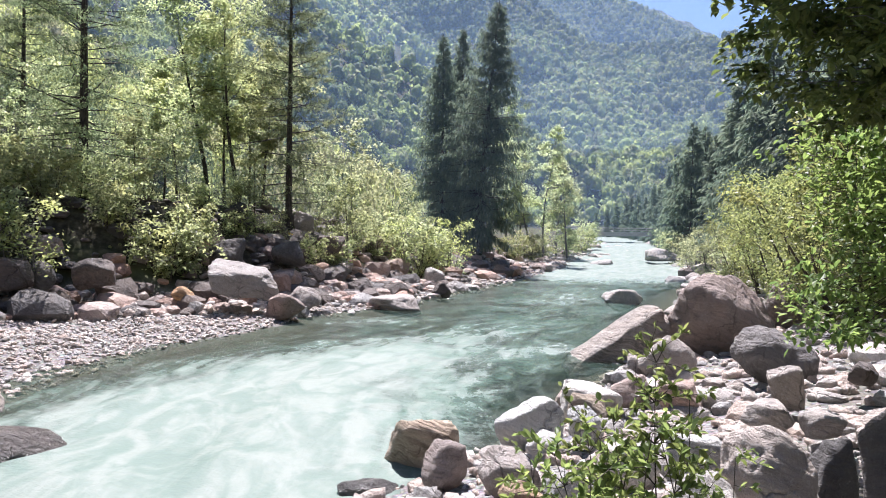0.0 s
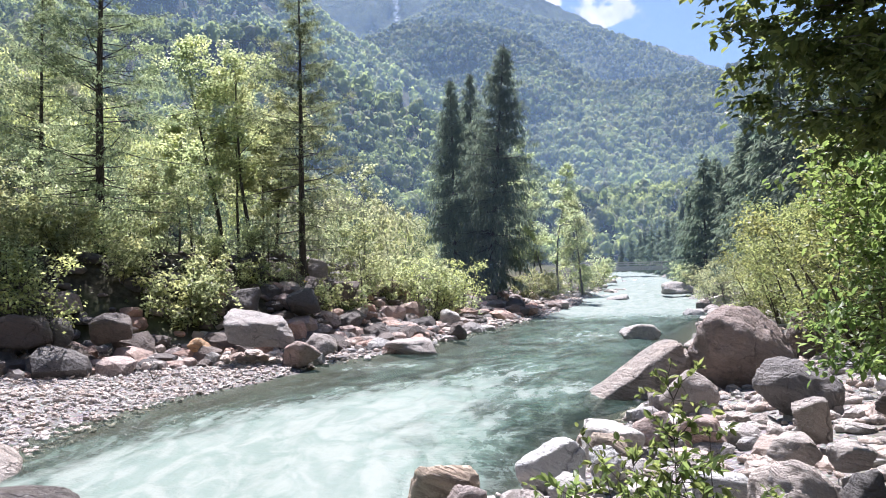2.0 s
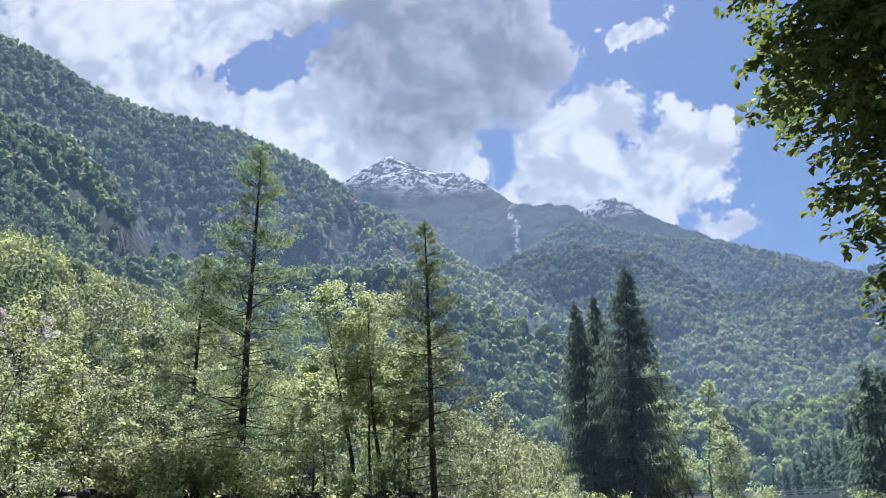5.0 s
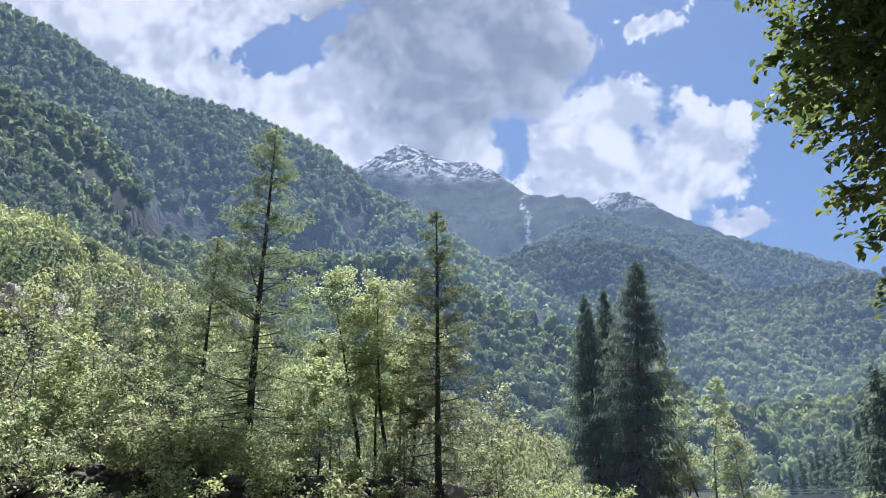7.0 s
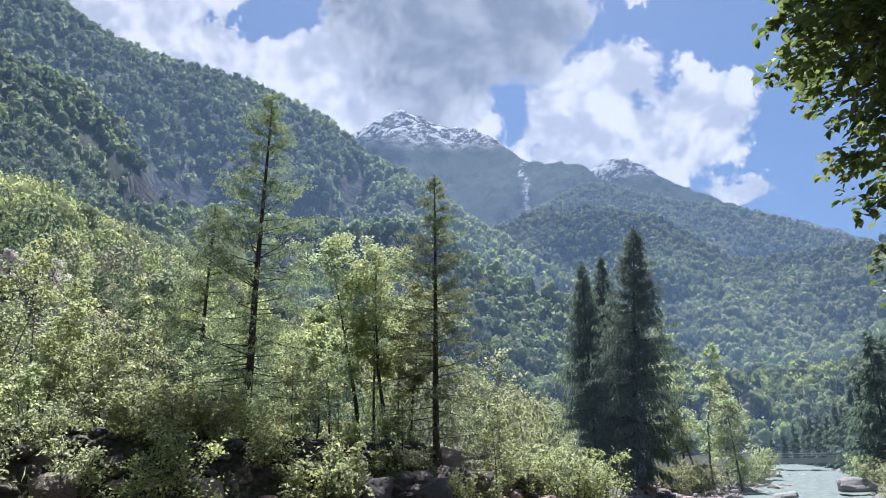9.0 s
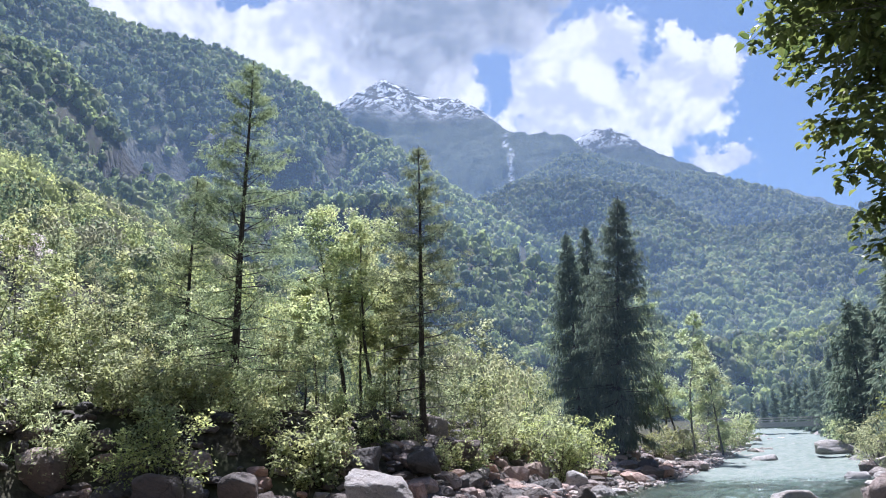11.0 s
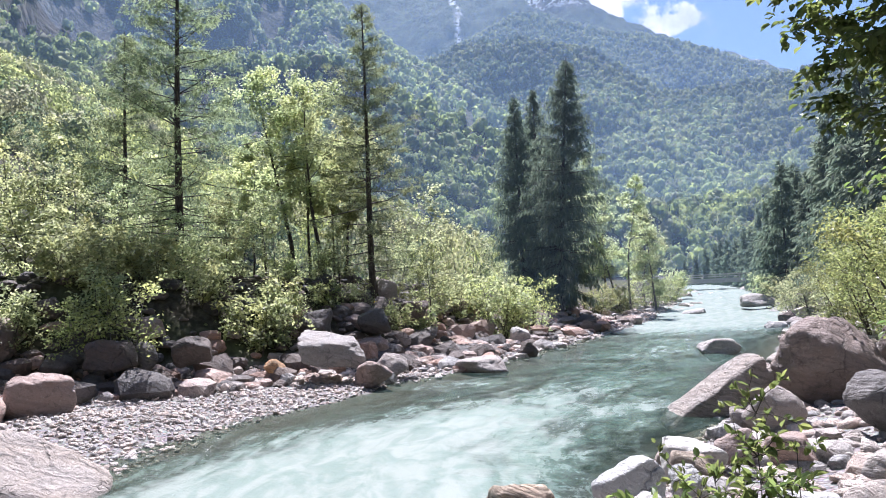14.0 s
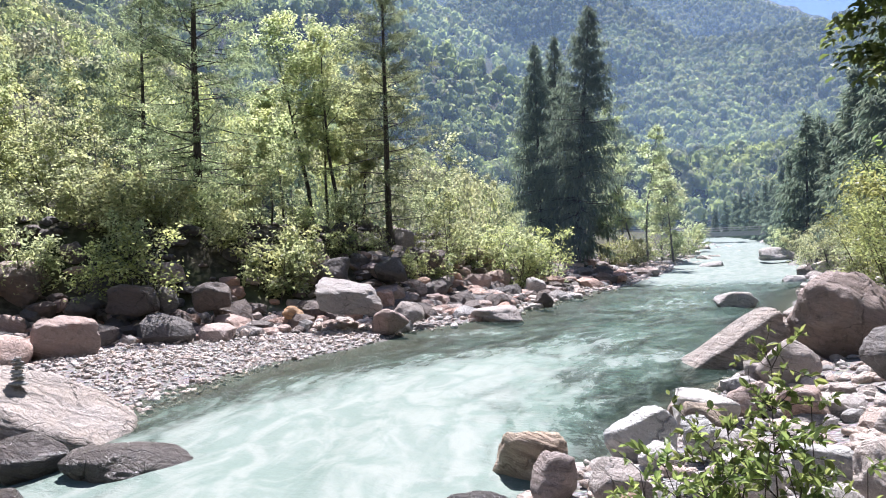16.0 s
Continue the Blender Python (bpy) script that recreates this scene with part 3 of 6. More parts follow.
def land(x, y):
    """Height of the ground, and its kinds: gravel, snow, bare rock."""
    p = np.stack([np.ravel(x), np.ravel(y)], axis=1).astype(float)
    p3 = np.c_[p, np.zeros(len(p))]
    dl, yl = near_polyline(p, np.c_[SHORE_L, SHORE_L[:, 1]])
    dr, yr = near_polyline(p, np.c_[SHORE_R, SHORE_R[:, 1]])
    within = inside(p, np.r_[SHORE_L, SHORE_R[::-1]])
    left = dl < dr
    zw = water_level(np.where(left, yl, yr))
    # left side: a gravel bar, a bank of boulders, the wood's floor
    bar = np.interp(yl, [0, 8, 12, 18, 21, 25, 30, 40, 50, 64, 100], [7, 8, 9, 9, 7, 4.5, 3.5, 4, 3.5, 2.5, 2.5])
    lift = np.interp(yl, [0, 20, 35, 50, 64, 90, 130], [4.2, 4.2, 4.0, 2.8, 1.7, 1.3, 1.3])
    zl = 0.055 * np.minimum(dl, bar) + lift * smooth(0, 6.0, dl - bar) + 0.05 * np.clip(dl - bar - 5, 0, 40) + 0.12 * np.clip(dl - bar - 30, 0, 400)
    # right side: heaped stones that rise to a wooded bank
    zr = 0.17 * np.minimum(dr, 7) + 0.30 * np.clip(dr - 7, 0, 12) + 0.45 * np.clip(dr - 17, 0, 400)
    bed = -np.minimum(0.95, np.minimum(0.03 + np.interp(yl, [9, 26, 40], [0.10, 0.12, 0.3]) * dl, 0.08 + 0.33 * dr))
    z = zw + np.where(within, bed, np.where(left, zl, zr))
    z += fbm(p3, 0.35, 3) * np.where(within, 0.08, 0.16) + fbm(p3, 0.06, 2, 5.0) * 0.5 * smooth(12, 40, np.minimum(dl, dr))
    far = np.hypot(p[:, 0], p[:, 1])
    z = z + 1.15 * np.exp(-(far / 3.4) ** 2)
    hill = np.full(len(p), -1e9)
    snow, rock = np.zeros(len(p)), np.zeros(len(p))
    for k, (line, slope) in enumerate(RIDGES):
        zc = crest(p, line, slope)
        dist, ztop = near_polyline(p, line)
        away = smooth(5, 160, dist)
        size = {0: 42, 1: 60, 4: 85, 6: 26, 7: 26}.get(k, 45)
        gully = fbm(p3, 1 / (size * 5.0), 5, 3.0 + k)
        zc = zc + away * (gully * size * 0.9 - np.abs(gully) * size * 0.5)
        if k == 4:
            zc = zc + away * fbm(p3, 1 / 240.0, 4, 71.0) * 62
        if k in (2, 3, 5):
            zc = zc + fbm(p3, 1 / 130.0, 5, 9.0) * 60 * smooth(20, 300, dist) + fbm(p3, 1 / 80.0, 4, 2.0) * 30 + np.abs(fbm(p3, 1 / 46.0, 3, 12.0)) * 34 - 10
        if k in (1, 4):
            # ledges and crags: the slope climbs in steps, steep below and gentle above
            wave = (zc - (20 if k == 1 else 60) + 55 * fbm(p3, 1 / 190.0, 3, 31.0 + k)) / (74 if k == 1 else 150)
            ph = wave - np.floor(wave)
            steep = 0.20
            saw = np.where(ph < steep, ph / steep, 1 - (ph - steep) / (1 - steep)) - 0.5
            where = smooth(0.0, 0.22, fbm(p3, 1 / 120.0, 3, 41.0 + k)) * smooth(30, 110, dist) * (smooth(60, 110, zc) if k == 1 else smooth(90, 150, zc))
            zc = zc + saw * (26 if k == 1 else 14) * where
            face = np.where(ph < steep, where, 0.0) * smooth(0.25, 0.45, where) * (k == 1)
            # hollows with bare walls: bearing, rise, their spread and depth
            reach = np.hypot(p[:, 0], p[:, 1])
            side, rise = np.degrees(np.arctan2(p[:, 0], p[:, 1])), np.degrees(np.arctan2(zc - 3, reach))
            ragged = fbm(np.c_[p, zc * 0.6], 1 / 45.0, 4, 53.0)
            for az, up, wide, high, deep, bare in (((-34.5, 22.8, 5.5, 2.6, 46, 1.0), (-19.3, 22.6, 2.2, 2.4, 34, 0.8), (-26.5, 21.5, 2.6, 1.8, 26, 0.7)) if k == 1 else ((0.8, 17.6, 3.2, 1.1, 34, 0.0), (14.2, 14.0, 3.6, 1.1, 34, 0.0), (7.0, 13.0, 2.0, 1.2, 20, 0.0))):
                dent = np.exp(-((side - az) / wide) ** 2 - ((rise - up) / high) ** 2)
                zc = zc - deep * dent
                face = np.maximum(face, bare * smooth(0.42, 0.60, dent + 0.45 * ragged))
        else:
            face = np.zeros(len(p))
        top = zc > hill
        hill = np.where(top, zc, hill)
        snow = np.where(top, {2: smooth(1240, 1500, zc), 3: smooth(930, 1030, zc) * 0.8, 5: 0.25 * smooth(900, 1150, zc)}.get(k, 0.0), snow)
        rock = np.where(top, {1: face, 4: face, 2: smooth(1200, 1400, zc), 3: smooth(880, 980, zc), 5: smooth(900, 1100, zc) * 0.5}.get(k, 0.0), rock)
    bank = np.minimum(dl, dr)
    hill = np.minimum(hill, z + 0.80 * np.clip(bank - 27 - 8 * fbm(p3, 0.02, 2, 6.0), 0, 1e4))
    mixed = np.where(within | (far < 25), z, np.maximum(z, hill + 0.0))
    on_hill = (mixed > z + 0.1)
    gravel = np.where(within, 1.0, np.where(left, 1 - smooth(0.2, 2.0, dl - bar), 1 - smooth(3.4, 6.0, dr)))
    gravel = np.where(on_hill, 0, gravel)
    bare = fbm(np.c_[p, mixed], 0.012, 3, 8.0)
    rock = np.maximum(rock, 1 - smooth(-0.56, -0.46, bare))
    turn = np.degrees(np.arctan2(p[:, 0], p[:, 1])) + 4.35 + 0.25 * np.sin(far * 0.02)
    snow = np.maximum(snow, np.exp(-(turn / 0.16) ** 2) * (far > 1300) * (far < 2500))
    return mixed, gravel, np.where(on_hill, snow, 0), np.where(on_hill, rock, 0), on_hill


def ground_z(x, y):
    return float(land(np.array([x]), np.array([y]))[0][0])


def build_ground():
    """One sheet from the stand to the peaks, finer near the stand."""
    az = np.radians(np.r_[np.linspace(-180, -62, 34)[:-1], np.linspace(-62, -52, 12)[:-1], np.linspace(-52, 36, 250)[:-1], np.linspace(36, 60, 24)[:-1], np.linspace(60, 180, 34)[:-1]])
    r = np.r_[0.0, np.linspace(0.8, 4, 9)[:-1], np.linspace(4, 36, 100)[:-1], np.geomspace(36, 140, 50)[:-1], np.geomspace(140, 1150, 190)[:-1], np.geomspace(1150, 1900, 24)[:-1], np.geomspace(1900, 3350, 90)[:-1], np.geomspace(3350, 4700, 16)]
    A, Rr = np.meshgrid(az, r[1:])
    X, Y = (Rr * np.sin(A)).ravel(), (Rr * np.cos(A)).ravel()
    z, g, s, k, _ = land(np.r_[0, X], np.r_[0, Y])
    n, m = len(az), len(r) - 1
    buf = Buf()
    i, j = np.meshgrid(np.arange(m - 1), np.arange(n), indexing="ij")
    a, b = 1 + i * n + j, 1 + i * n + (j + 1) % n
    buf.add(np.c_[np.r_[0, X], np.r_[0, Y], z], np.stack([a, a + n, b + n, b], -1).reshape(-1, 4)[:, ::-1])
    jj = np.arange(n)
    buf.f3.append(np.stack([np.zeros(n, int), 1 + (jj + 1) % n, 1 + jj], -1))
    buf.t3.append(np.full(n, 0.5))
    me = buf.mesh("ground", M_GROUND, True)
    col = me.color_attributes.new("kind", "FLOAT_COLOR", "POINT")
    col.data.foreach_set("color", np.c_[g, s, k, np.ones(len(g))].astype(np.float32).ravel())
    wet = me.attributes.new("wet", "FLOAT", "POINT")
    wet.data.foreach_set("value", smooth(0.06, -0.10, z - water_level(np.r_[0, Y])).astype(np.float32) * (g > 0.5))
    tagged(new("ground", me), "stony valley floor rising into wooded slopes and snowy peaks", "ground", kind="structure")


build_ground()


def build_water():
    """The river's surface as a strip that follows both shores and dips under them."""
    mid = (SHORE_L + SHORE_R) / 2
    s = np.r_[0, np.cumsum(np.hypot(*np.diff(mid, axis=0).T))]
    s0 = np.interp(0.0, mid[:, 1], s)
    along = np.r_[np.linspace(s[0], s0, 40)[:-1], np.linspace(s0, s0 + 32, 230)[:-1], np.linspace(s0 + 32, s0 + 75, 160)[:-1], np.linspace(s0 + 75, s0 + 140, 110)[:-1], np.linspace(s0 + 140, s[-1], 60)]

    def bend(k):
        # rounds the corners of a shore
        pts = np.stack([np.interp(along, s, k[:, c]) for c in (0, 1)], 1)
        for _ in range(10):
            pts[1:-1] = 0.25 * pts[:-2] + 0.5 * pts[1:-1] + 0.25 * pts[2:]
        return pts
    L, Rr = bend(SHORE_L), bend(SHORE_R)
    w = np.linspace(-0.12, 1.12, 66)
    P = L[:, None] * (1 - w[None, :, None]) + Rr[:, None] * w[None, :, None]
    X, Y = P[..., 0].ravel(), P[..., 1].ravel()
    W, S = np.meshgrid(w, along)
    W, S = W.ravel(), S.ravel()
    width = np.repeat(np.hypot(*(Rr - L).T), len(w))
    q = np.c_[W * width * 0.9, S * 0.45, np.zeros(len(S))]
    # where the water breaks: the chute in front of the stand, the shallows, the rapids upstream
    def patch(x, y, a, b, turn=0.0):
        c, sn = math.cos(radians(turn)), math.sin(radians(turn))
        u, v = (X - x) * c + (Y - y) * sn, -(X - x) * sn + (Y - y) * c
        return np.exp(-(u / a) ** 2 - (v / b) ** 2)
    foam = 0.95 * patch(-3.0, 10.5, 3.6, 4.6, 25) + 0.8 * patch(-2.0, 16.0, 2.8, 4.6, -30) + 0.35 * patch(1.5, 22.0, 1.6, 4.0, -30) + 0.45 * patch(3.0, 18.5, 0.8, 1.4, -50) + 0.4 * patch(-2.5, 24.5, 1.6, 2.0, -40)
    foam += 0.9 * patch(-5.5, 6.0, 4.5, 4.0) + 1.25 * smooth(44, 60, Y) + 0.30 * patch(6.0, 34, 2.0, 6.0, -25)
    foam += 0.15 * patch(8, 44, 6, 6)
    foam = np.clip(foam, 0, 1.35)
    rough = 0.055 + 0.07 * np.clip(foam, 0, 1)
    Z = water_level(Y) + rough * fbm(np.c_[q[:, 0], q[:, 1], q[:, 2]], 1.0, 4, 4.0) * 1.2 + 0.05 * smooth(50, 60, Y) * fbm(np.c_[X, Y, 0 * X], 0.8, 3)
    zb = land(X, Y)[0]
    buf = Buf()
    m, k = len(along), len(w)
    i, j = np.meshgrid(np.arange(m - 1), np.arange(k - 1), indexing="ij")
    a = i * k + j
    buf.add(np.c_[X, Y, Z], np.stack([a, a + 1, a + k + 1, a + k], -1).reshape(-1, 4))
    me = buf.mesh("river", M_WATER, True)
    for name, val in (("foam", foam), ("depth", np.clip(Z - zb, 0, 2))):
        at = me.attributes.new(name, "FLOAT", "POINT")
        at.data.foreach_set("value", val.astype(np.float32))
    uv = me.uv_layers.new(name="flow")
    idx = np.zeros(len(me.loops), np.int32)
    me.loops.foreach_get("vertex_index", idx)
    uv.data.foreach_set("uv", np.stack([(W * width)[idx], S[idx]], 1).astype(np.float32).ravel())
    tagged(new("water", me), "clear turquoise mountain river with white rushing water", "river", kind="structure")


build_water()


# ---- rocks ----
def sphere_mesh(level):
    bm = bmesh.new()
    bmesh.ops.create_icosphere(bm, subdivisions=level, radius=1.0)
    v = np.array([x.co[:] for x in bm.verts])
    f = np.array([[x.index for x in fc.verts] for fc in bm.faces])
    bm.free()
    return v, f


SPHERES = {k: sphere_mesh(k) for k in (1, 2, 3, 4, 5)}


def rock_shape(seed, level=3, cuts=9, blunt=0.10, rough=0.05, boxy=False):
    """A worn boulder of about unit radius: a ball cut by random planes, its edges rounded, its skin uneven."""
    rng = np.random.default_rng(seed)
    v, f = SPHERES[level]
    cuts += 4
    blunt = blunt * 0.52
    normals = rng.normal(size=(cuts, 3))
    normals /= np.linalg.norm(normals, axis=1)[:, None]
    dist = rng.uniform(0.42, 0.80, cuts) if cuts > 9 else rng.uniform(0.70, 0.96, cuts)
    if boxy or cuts > 9:
        normals[:6] = np.array([(1, 0.15, 0.1), (-1, 0.1, -0.05), (0, 1, 0.1), (0.1, -1, 0.12), (0.03, 0, 1), (0, 0.05, -1)]) + rng.normal(size=(6, 3)) * (0.08 if boxy else 0.30)
        normals /= np.linalg.norm(normals, axis=1)[:, None]
        dist[:6], dist[6:] = 0.60 + (0.0 if boxy else 0.07), dist[6:] + (0.22 if boxy else 0.14)
    d = v @ normals.T
    lim = np.where(d > 0.05, dist / np.maximum(d, 0.05), 9.0)
    lim = np.c_[lim, np.full(len(v), 1.05)]
    least = lim.min(1)
    r = least - blunt * np.log(np.exp(-(lim - least[:, None]) / blunt).sum(1))
    p = v * r[:, None]
    crack = np.abs(fbm(p, 2.2, 2, seed * 2.3))
    p *= (1 + rough * 2.6 * fbm(p, 1.8, 3, seed * 1.7) + rough * 1.2 * fbm(p, 5.0, 4, seed * 3.1) - rough * 0.6 * (1 - smooth(0.0, 0.10, crack)))[:, None]
    p /= np.abs(p).max(0)
    return p, f


def rock_mesh(name, seed, mat, level=3, cuts=9, blunt=0.12, rough=0.05, boxy=False):
    p, f = rock_shape(seed, level, cuts, blunt, rough, boxy)
    buf = Buf()
    buf.add(p, f)
    return buf.mesh(name, mat, True)


ROCK_SEED = [100]


def boulder(x, y, z, sx, sy, sz, turn=0.0, tip=0.0, mat=None, label="", group="boulders by the river", level=4, cuts=9, blunt=0.10, rough=0.05, lean=0.0, boxy=False):
    """A boulder of its own shape: its middle, its half sizes, its turn and tilt in degrees."""
    ROCK_SEED[0] += 1
    ob = new("boulder", rock_mesh("boulder", ROCK_SEED[0], mat or M_ROCK, level, cuts, blunt * (0.6 if mat is M_ROCK_DARK else 1.0), rough, boxy))
    ob.matrix_world = pose(x, y, z, tip, lean, turn) @ Matrix.Diagonal((sx, sy, sz, 1))
    return tagged(ob, label or "grey weathered gneiss boulder on the stony bank", "boulder", group)


# bank boulders get the dark gneiss, which carries their shade as colour
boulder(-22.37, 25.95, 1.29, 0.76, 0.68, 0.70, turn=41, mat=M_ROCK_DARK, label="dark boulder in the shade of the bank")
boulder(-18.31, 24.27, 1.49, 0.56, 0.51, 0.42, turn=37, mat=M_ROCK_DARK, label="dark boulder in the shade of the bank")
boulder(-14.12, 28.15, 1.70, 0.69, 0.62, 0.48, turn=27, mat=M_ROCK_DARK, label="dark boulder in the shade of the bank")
boulder(-12.32, 28.93, 1.54, 0.71, 0.64, 0.53, turn=23, mat=M_ROCK_DARK, label="boulder on the wooded bank, coloured dark for its shade")
boulder(-17.07, 27.71, 2.07, 0.88, 0.79, 0.68, turn=32, mat=M_ROCK_DARK, label="boulder on the wooded bank, coloured dark for its shade")
boulder(-9.02, 30.22, 2.22, 0.87, 0.78, 0.58, turn=17, mat=M_ROCK_DARK, label="boulder on the wooded bank, coloured dark for its shade")
boulder(-5.58, 36.03, 2.49, 0.73, 0.66, 0.56, turn=9, mat=M_ROCK_DARK, label="boulder on the wooded bank, coloured dark for its shade")
boulder(-9.12, 25.17, 0.68, 0.50, 0.45, 0.41, turn=20, mat=M_ROCK_OCHRE, label="ochre stone at the edge of the gravel")
boulder(-6.98, 25.0, 1.36, 1.30, 0.95, 0.50, turn=12, tip=10, lean=10, mat=M_ROCK, label="big flat-topped grey boulder on the stony bank", level=5, cuts=9, blunt=0.12, boxy=True)
boulder(-13.58, 18.33, 0.81, 0.96, 0.77, 0.83, turn=37, mat=M_ROCK_PINK, label="large pinkish boulder on the gravel bar", cuts=6, blunt=0.14, level=5)
boulder(-17.60, 20.60, 0.82, 0.84, 0.67, 0.57, turn=41, mat=M_ROCK_PINK, label="reddish boulder at the edge of the gravel")
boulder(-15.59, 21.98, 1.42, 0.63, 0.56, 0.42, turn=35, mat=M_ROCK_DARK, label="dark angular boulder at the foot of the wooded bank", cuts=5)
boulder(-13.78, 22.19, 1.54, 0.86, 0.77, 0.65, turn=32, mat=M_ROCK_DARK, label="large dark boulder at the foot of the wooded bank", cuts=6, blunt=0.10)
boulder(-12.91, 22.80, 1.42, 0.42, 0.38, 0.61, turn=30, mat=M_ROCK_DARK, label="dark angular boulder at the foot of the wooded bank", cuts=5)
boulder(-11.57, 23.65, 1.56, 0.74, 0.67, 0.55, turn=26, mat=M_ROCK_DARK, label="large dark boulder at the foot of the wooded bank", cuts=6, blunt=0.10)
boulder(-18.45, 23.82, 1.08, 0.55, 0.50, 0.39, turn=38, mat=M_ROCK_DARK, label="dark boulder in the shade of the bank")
boulder(-10.98, 28.53, 0.86, 0.64, 0.58, 0.47, turn=21, mat=M_ROCK_PINK, label="reddish boulder on the stony bank")
boulder(-5.33, 24.30, 0.51, 0.67, 0.60, 0.47, turn=12, mat=M_ROCK_PINK, label="pinkish worn boulder on the gravel bar", blunt=0.14)
boulder(-5.05, 26.28, 0.64, 0.68, 0.61, 0.52, turn=11, mat=M_ROCK, label="grey worn boulder on the gravel bar", blunt=0.14)
boulder(-6.61, 29.23, 0.91, 0.43, 0.39, 0.56, turn=13, mat=M_ROCK_PINK, label="reddish boulder beside the flat-topped one")
boulder(-1.67, 28.81, 0.16, 1.27, 0.89, 0.46, turn=3, mat=M_ROCK, label="flat pale boulder at the waters edge", cuts=7)
boulder(-2.03, 47.16, 0.98, 1.43, 1.15, 0.85, turn=2, mat=M_ROCK, label="grey boulder on the stony shore", cuts=7)
boulder(-0.35, 41.49, 0.68, 0.66, 0.53, 0.58, turn=0, mat=M_ROCK, label="grey boulder on the stony shore")
boulder(0.10, 34.86, 0.34, 0.52, 0.42, 0.43, turn=-0, mat=M_ROCK_DARK, label="dark boulder at the waters edge")
boulder(-5.28, 39.13, 0.86, 0.67, 0.53, 0.64, turn=8, mat=M_ROCK, label="grey boulder on the stony shore")
boulder(-4.75, 50.89, 0.92, 1.09, 0.87, 0.56, turn=5, mat=M_ROCK, label="grey boulder on the stony shore")
boulder(5.25, 61.96, 0.88, 0.95, 0.76, 0.77, turn=-5, mat=M_ROCK_RED, label="pinkish boulder on the stony shore")
boulder(16.20, 69.71, 0.33, 1.33, 1.07, 0.67, turn=-13, mat=M_ROCK, label="flat boulder below the rapids")
boulder(8.59, 32.79, 0.21, 0.98, 0.68, 0.63, turn=-15, mat=M_ROCK, label="flat boulder standing in the river", cuts=7, blunt=0.08)
boulder(-6.89, 31.76, 2.11, 0.81, 0.73, 0.61, turn=12, mat=M_ROCK_DARK, label="boulder on the wooded bank, coloured dark for its shade")
boulder(-8.18, 34.50, 3.00, 0.74, 0.66, 0.56, turn=13, mat=M_ROCK_DARK, label="boulder on the wooded bank, coloured dark for its shade")
boulder(-7.13, 36.65, 3.64, 0.54, 0.49, 0.66, turn=11, mat=M_ROCK, label="pale boulder at the foot of a larch")
boulder(4.23, 71.70, 1.34, 1.53, 1.38, 0.78, turn=-3, mat=M_ROCK_DARK, label="dark boulder under the spruce")
slab = boulder(-8.62, 11.05, 0.22, 1.75, 1.15, 0.52, turn=18, tip=16, lean=24, mat=M_ROCK_BAND, label="huge pale tilted slab at the waters edge", level=5, cuts=9, blunt=0.10, rough=0.06, boxy=True)
boulder(-6.10, 9.70, -0.04, 0.98, 0.55, 0.40, turn=30, tip=4, lean=8, mat=M_ROCK_WET, label="wet dark rock in the rushing water", cuts=5, blunt=0.20, level=5)
boulder(-7.45, 9.35, 0.06, 0.55, 0.42, 0.42, turn=39, mat=M_ROCK_WET, label="wet dark rock in the rushing water", blunt=0.18)
boulder(-6.95, 8.05, -0.12, 0.36, 0.28, 0.40, turn=41, mat=M_ROCK_WET, label="wet dark rock in the rushing water", blunt=0.18)
boulder(4.55, 17.75, 0.30, 1.72, 0.80, 0.52, turn=-5, tip=10, lean=-33, mat=M_ROCK_BAND, label="tilted slab of banded gneiss leaning from the river", level=5, cuts=9, blunt=0.16, rough=0.07, boxy=True)
boulder(6.81, 16.79, 1.08, 1.30, 1.10, 1.37, turn=-22, mat=M_ROCK_RED, label="huge pinkish grey boulder above the river", cuts=5, blunt=0.30, level=5, lean=-14, rough=0.08)
boulder(9.42, 18.71, 0.89, 0.81, 0.65, 1.03, turn=-27, mat=M_ROCK_DARK, label="dark shaded boulder under the trees")
boulder(5.55, 11.54, 1.06, 0.68, 0.55, 0.54, turn=-26, mat=M_ROCK_RED, label="grey cracked boulder among the stones", cuts=5, blunt=0.26, level=5)
boulder(4.65, 14.11, 0.56, 0.60, 0.54, 0.56, turn=-18, mat=M_ROCK, label="grey rounded boulder beside the slab", cuts=5, blunt=0.25)
boulder(4.21, 14.64, 0.30, 0.29, 0.26, 0.36, turn=-16, mat=M_ROCK, label="small grey boulder at the waters edge")
boulder(4.60, 9.19, 1.09, 0.25, 0.20, 0.34, turn=-27, mat=M_ROCK, label="pointed grey stone among the boulders", cuts=6)
boulder(3.72, 7.85, 1.06, 0.29, 0.24, 0.20, turn=-25, mat=M_ROCK, label="grey stone among the boulders")
boulder(2.68, 5.72, 1.02, 0.41, 0.33, 0.48, turn=-25, mat=M_ROCK, label="large round pale boulder on the shore", cuts=4, blunt=0.32, level=5)
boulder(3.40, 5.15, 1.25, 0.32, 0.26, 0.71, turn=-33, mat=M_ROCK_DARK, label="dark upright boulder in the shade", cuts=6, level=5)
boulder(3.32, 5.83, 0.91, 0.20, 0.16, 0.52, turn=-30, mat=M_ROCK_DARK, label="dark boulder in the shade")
boulder(1.30, 9.74, 0.29, 0.49, 0.39, 0.51, turn=-8, mat=M_ROCK_GREY, label="pale grey angular boulder at the waters edge", cuts=8, blunt=0.08, level=5)
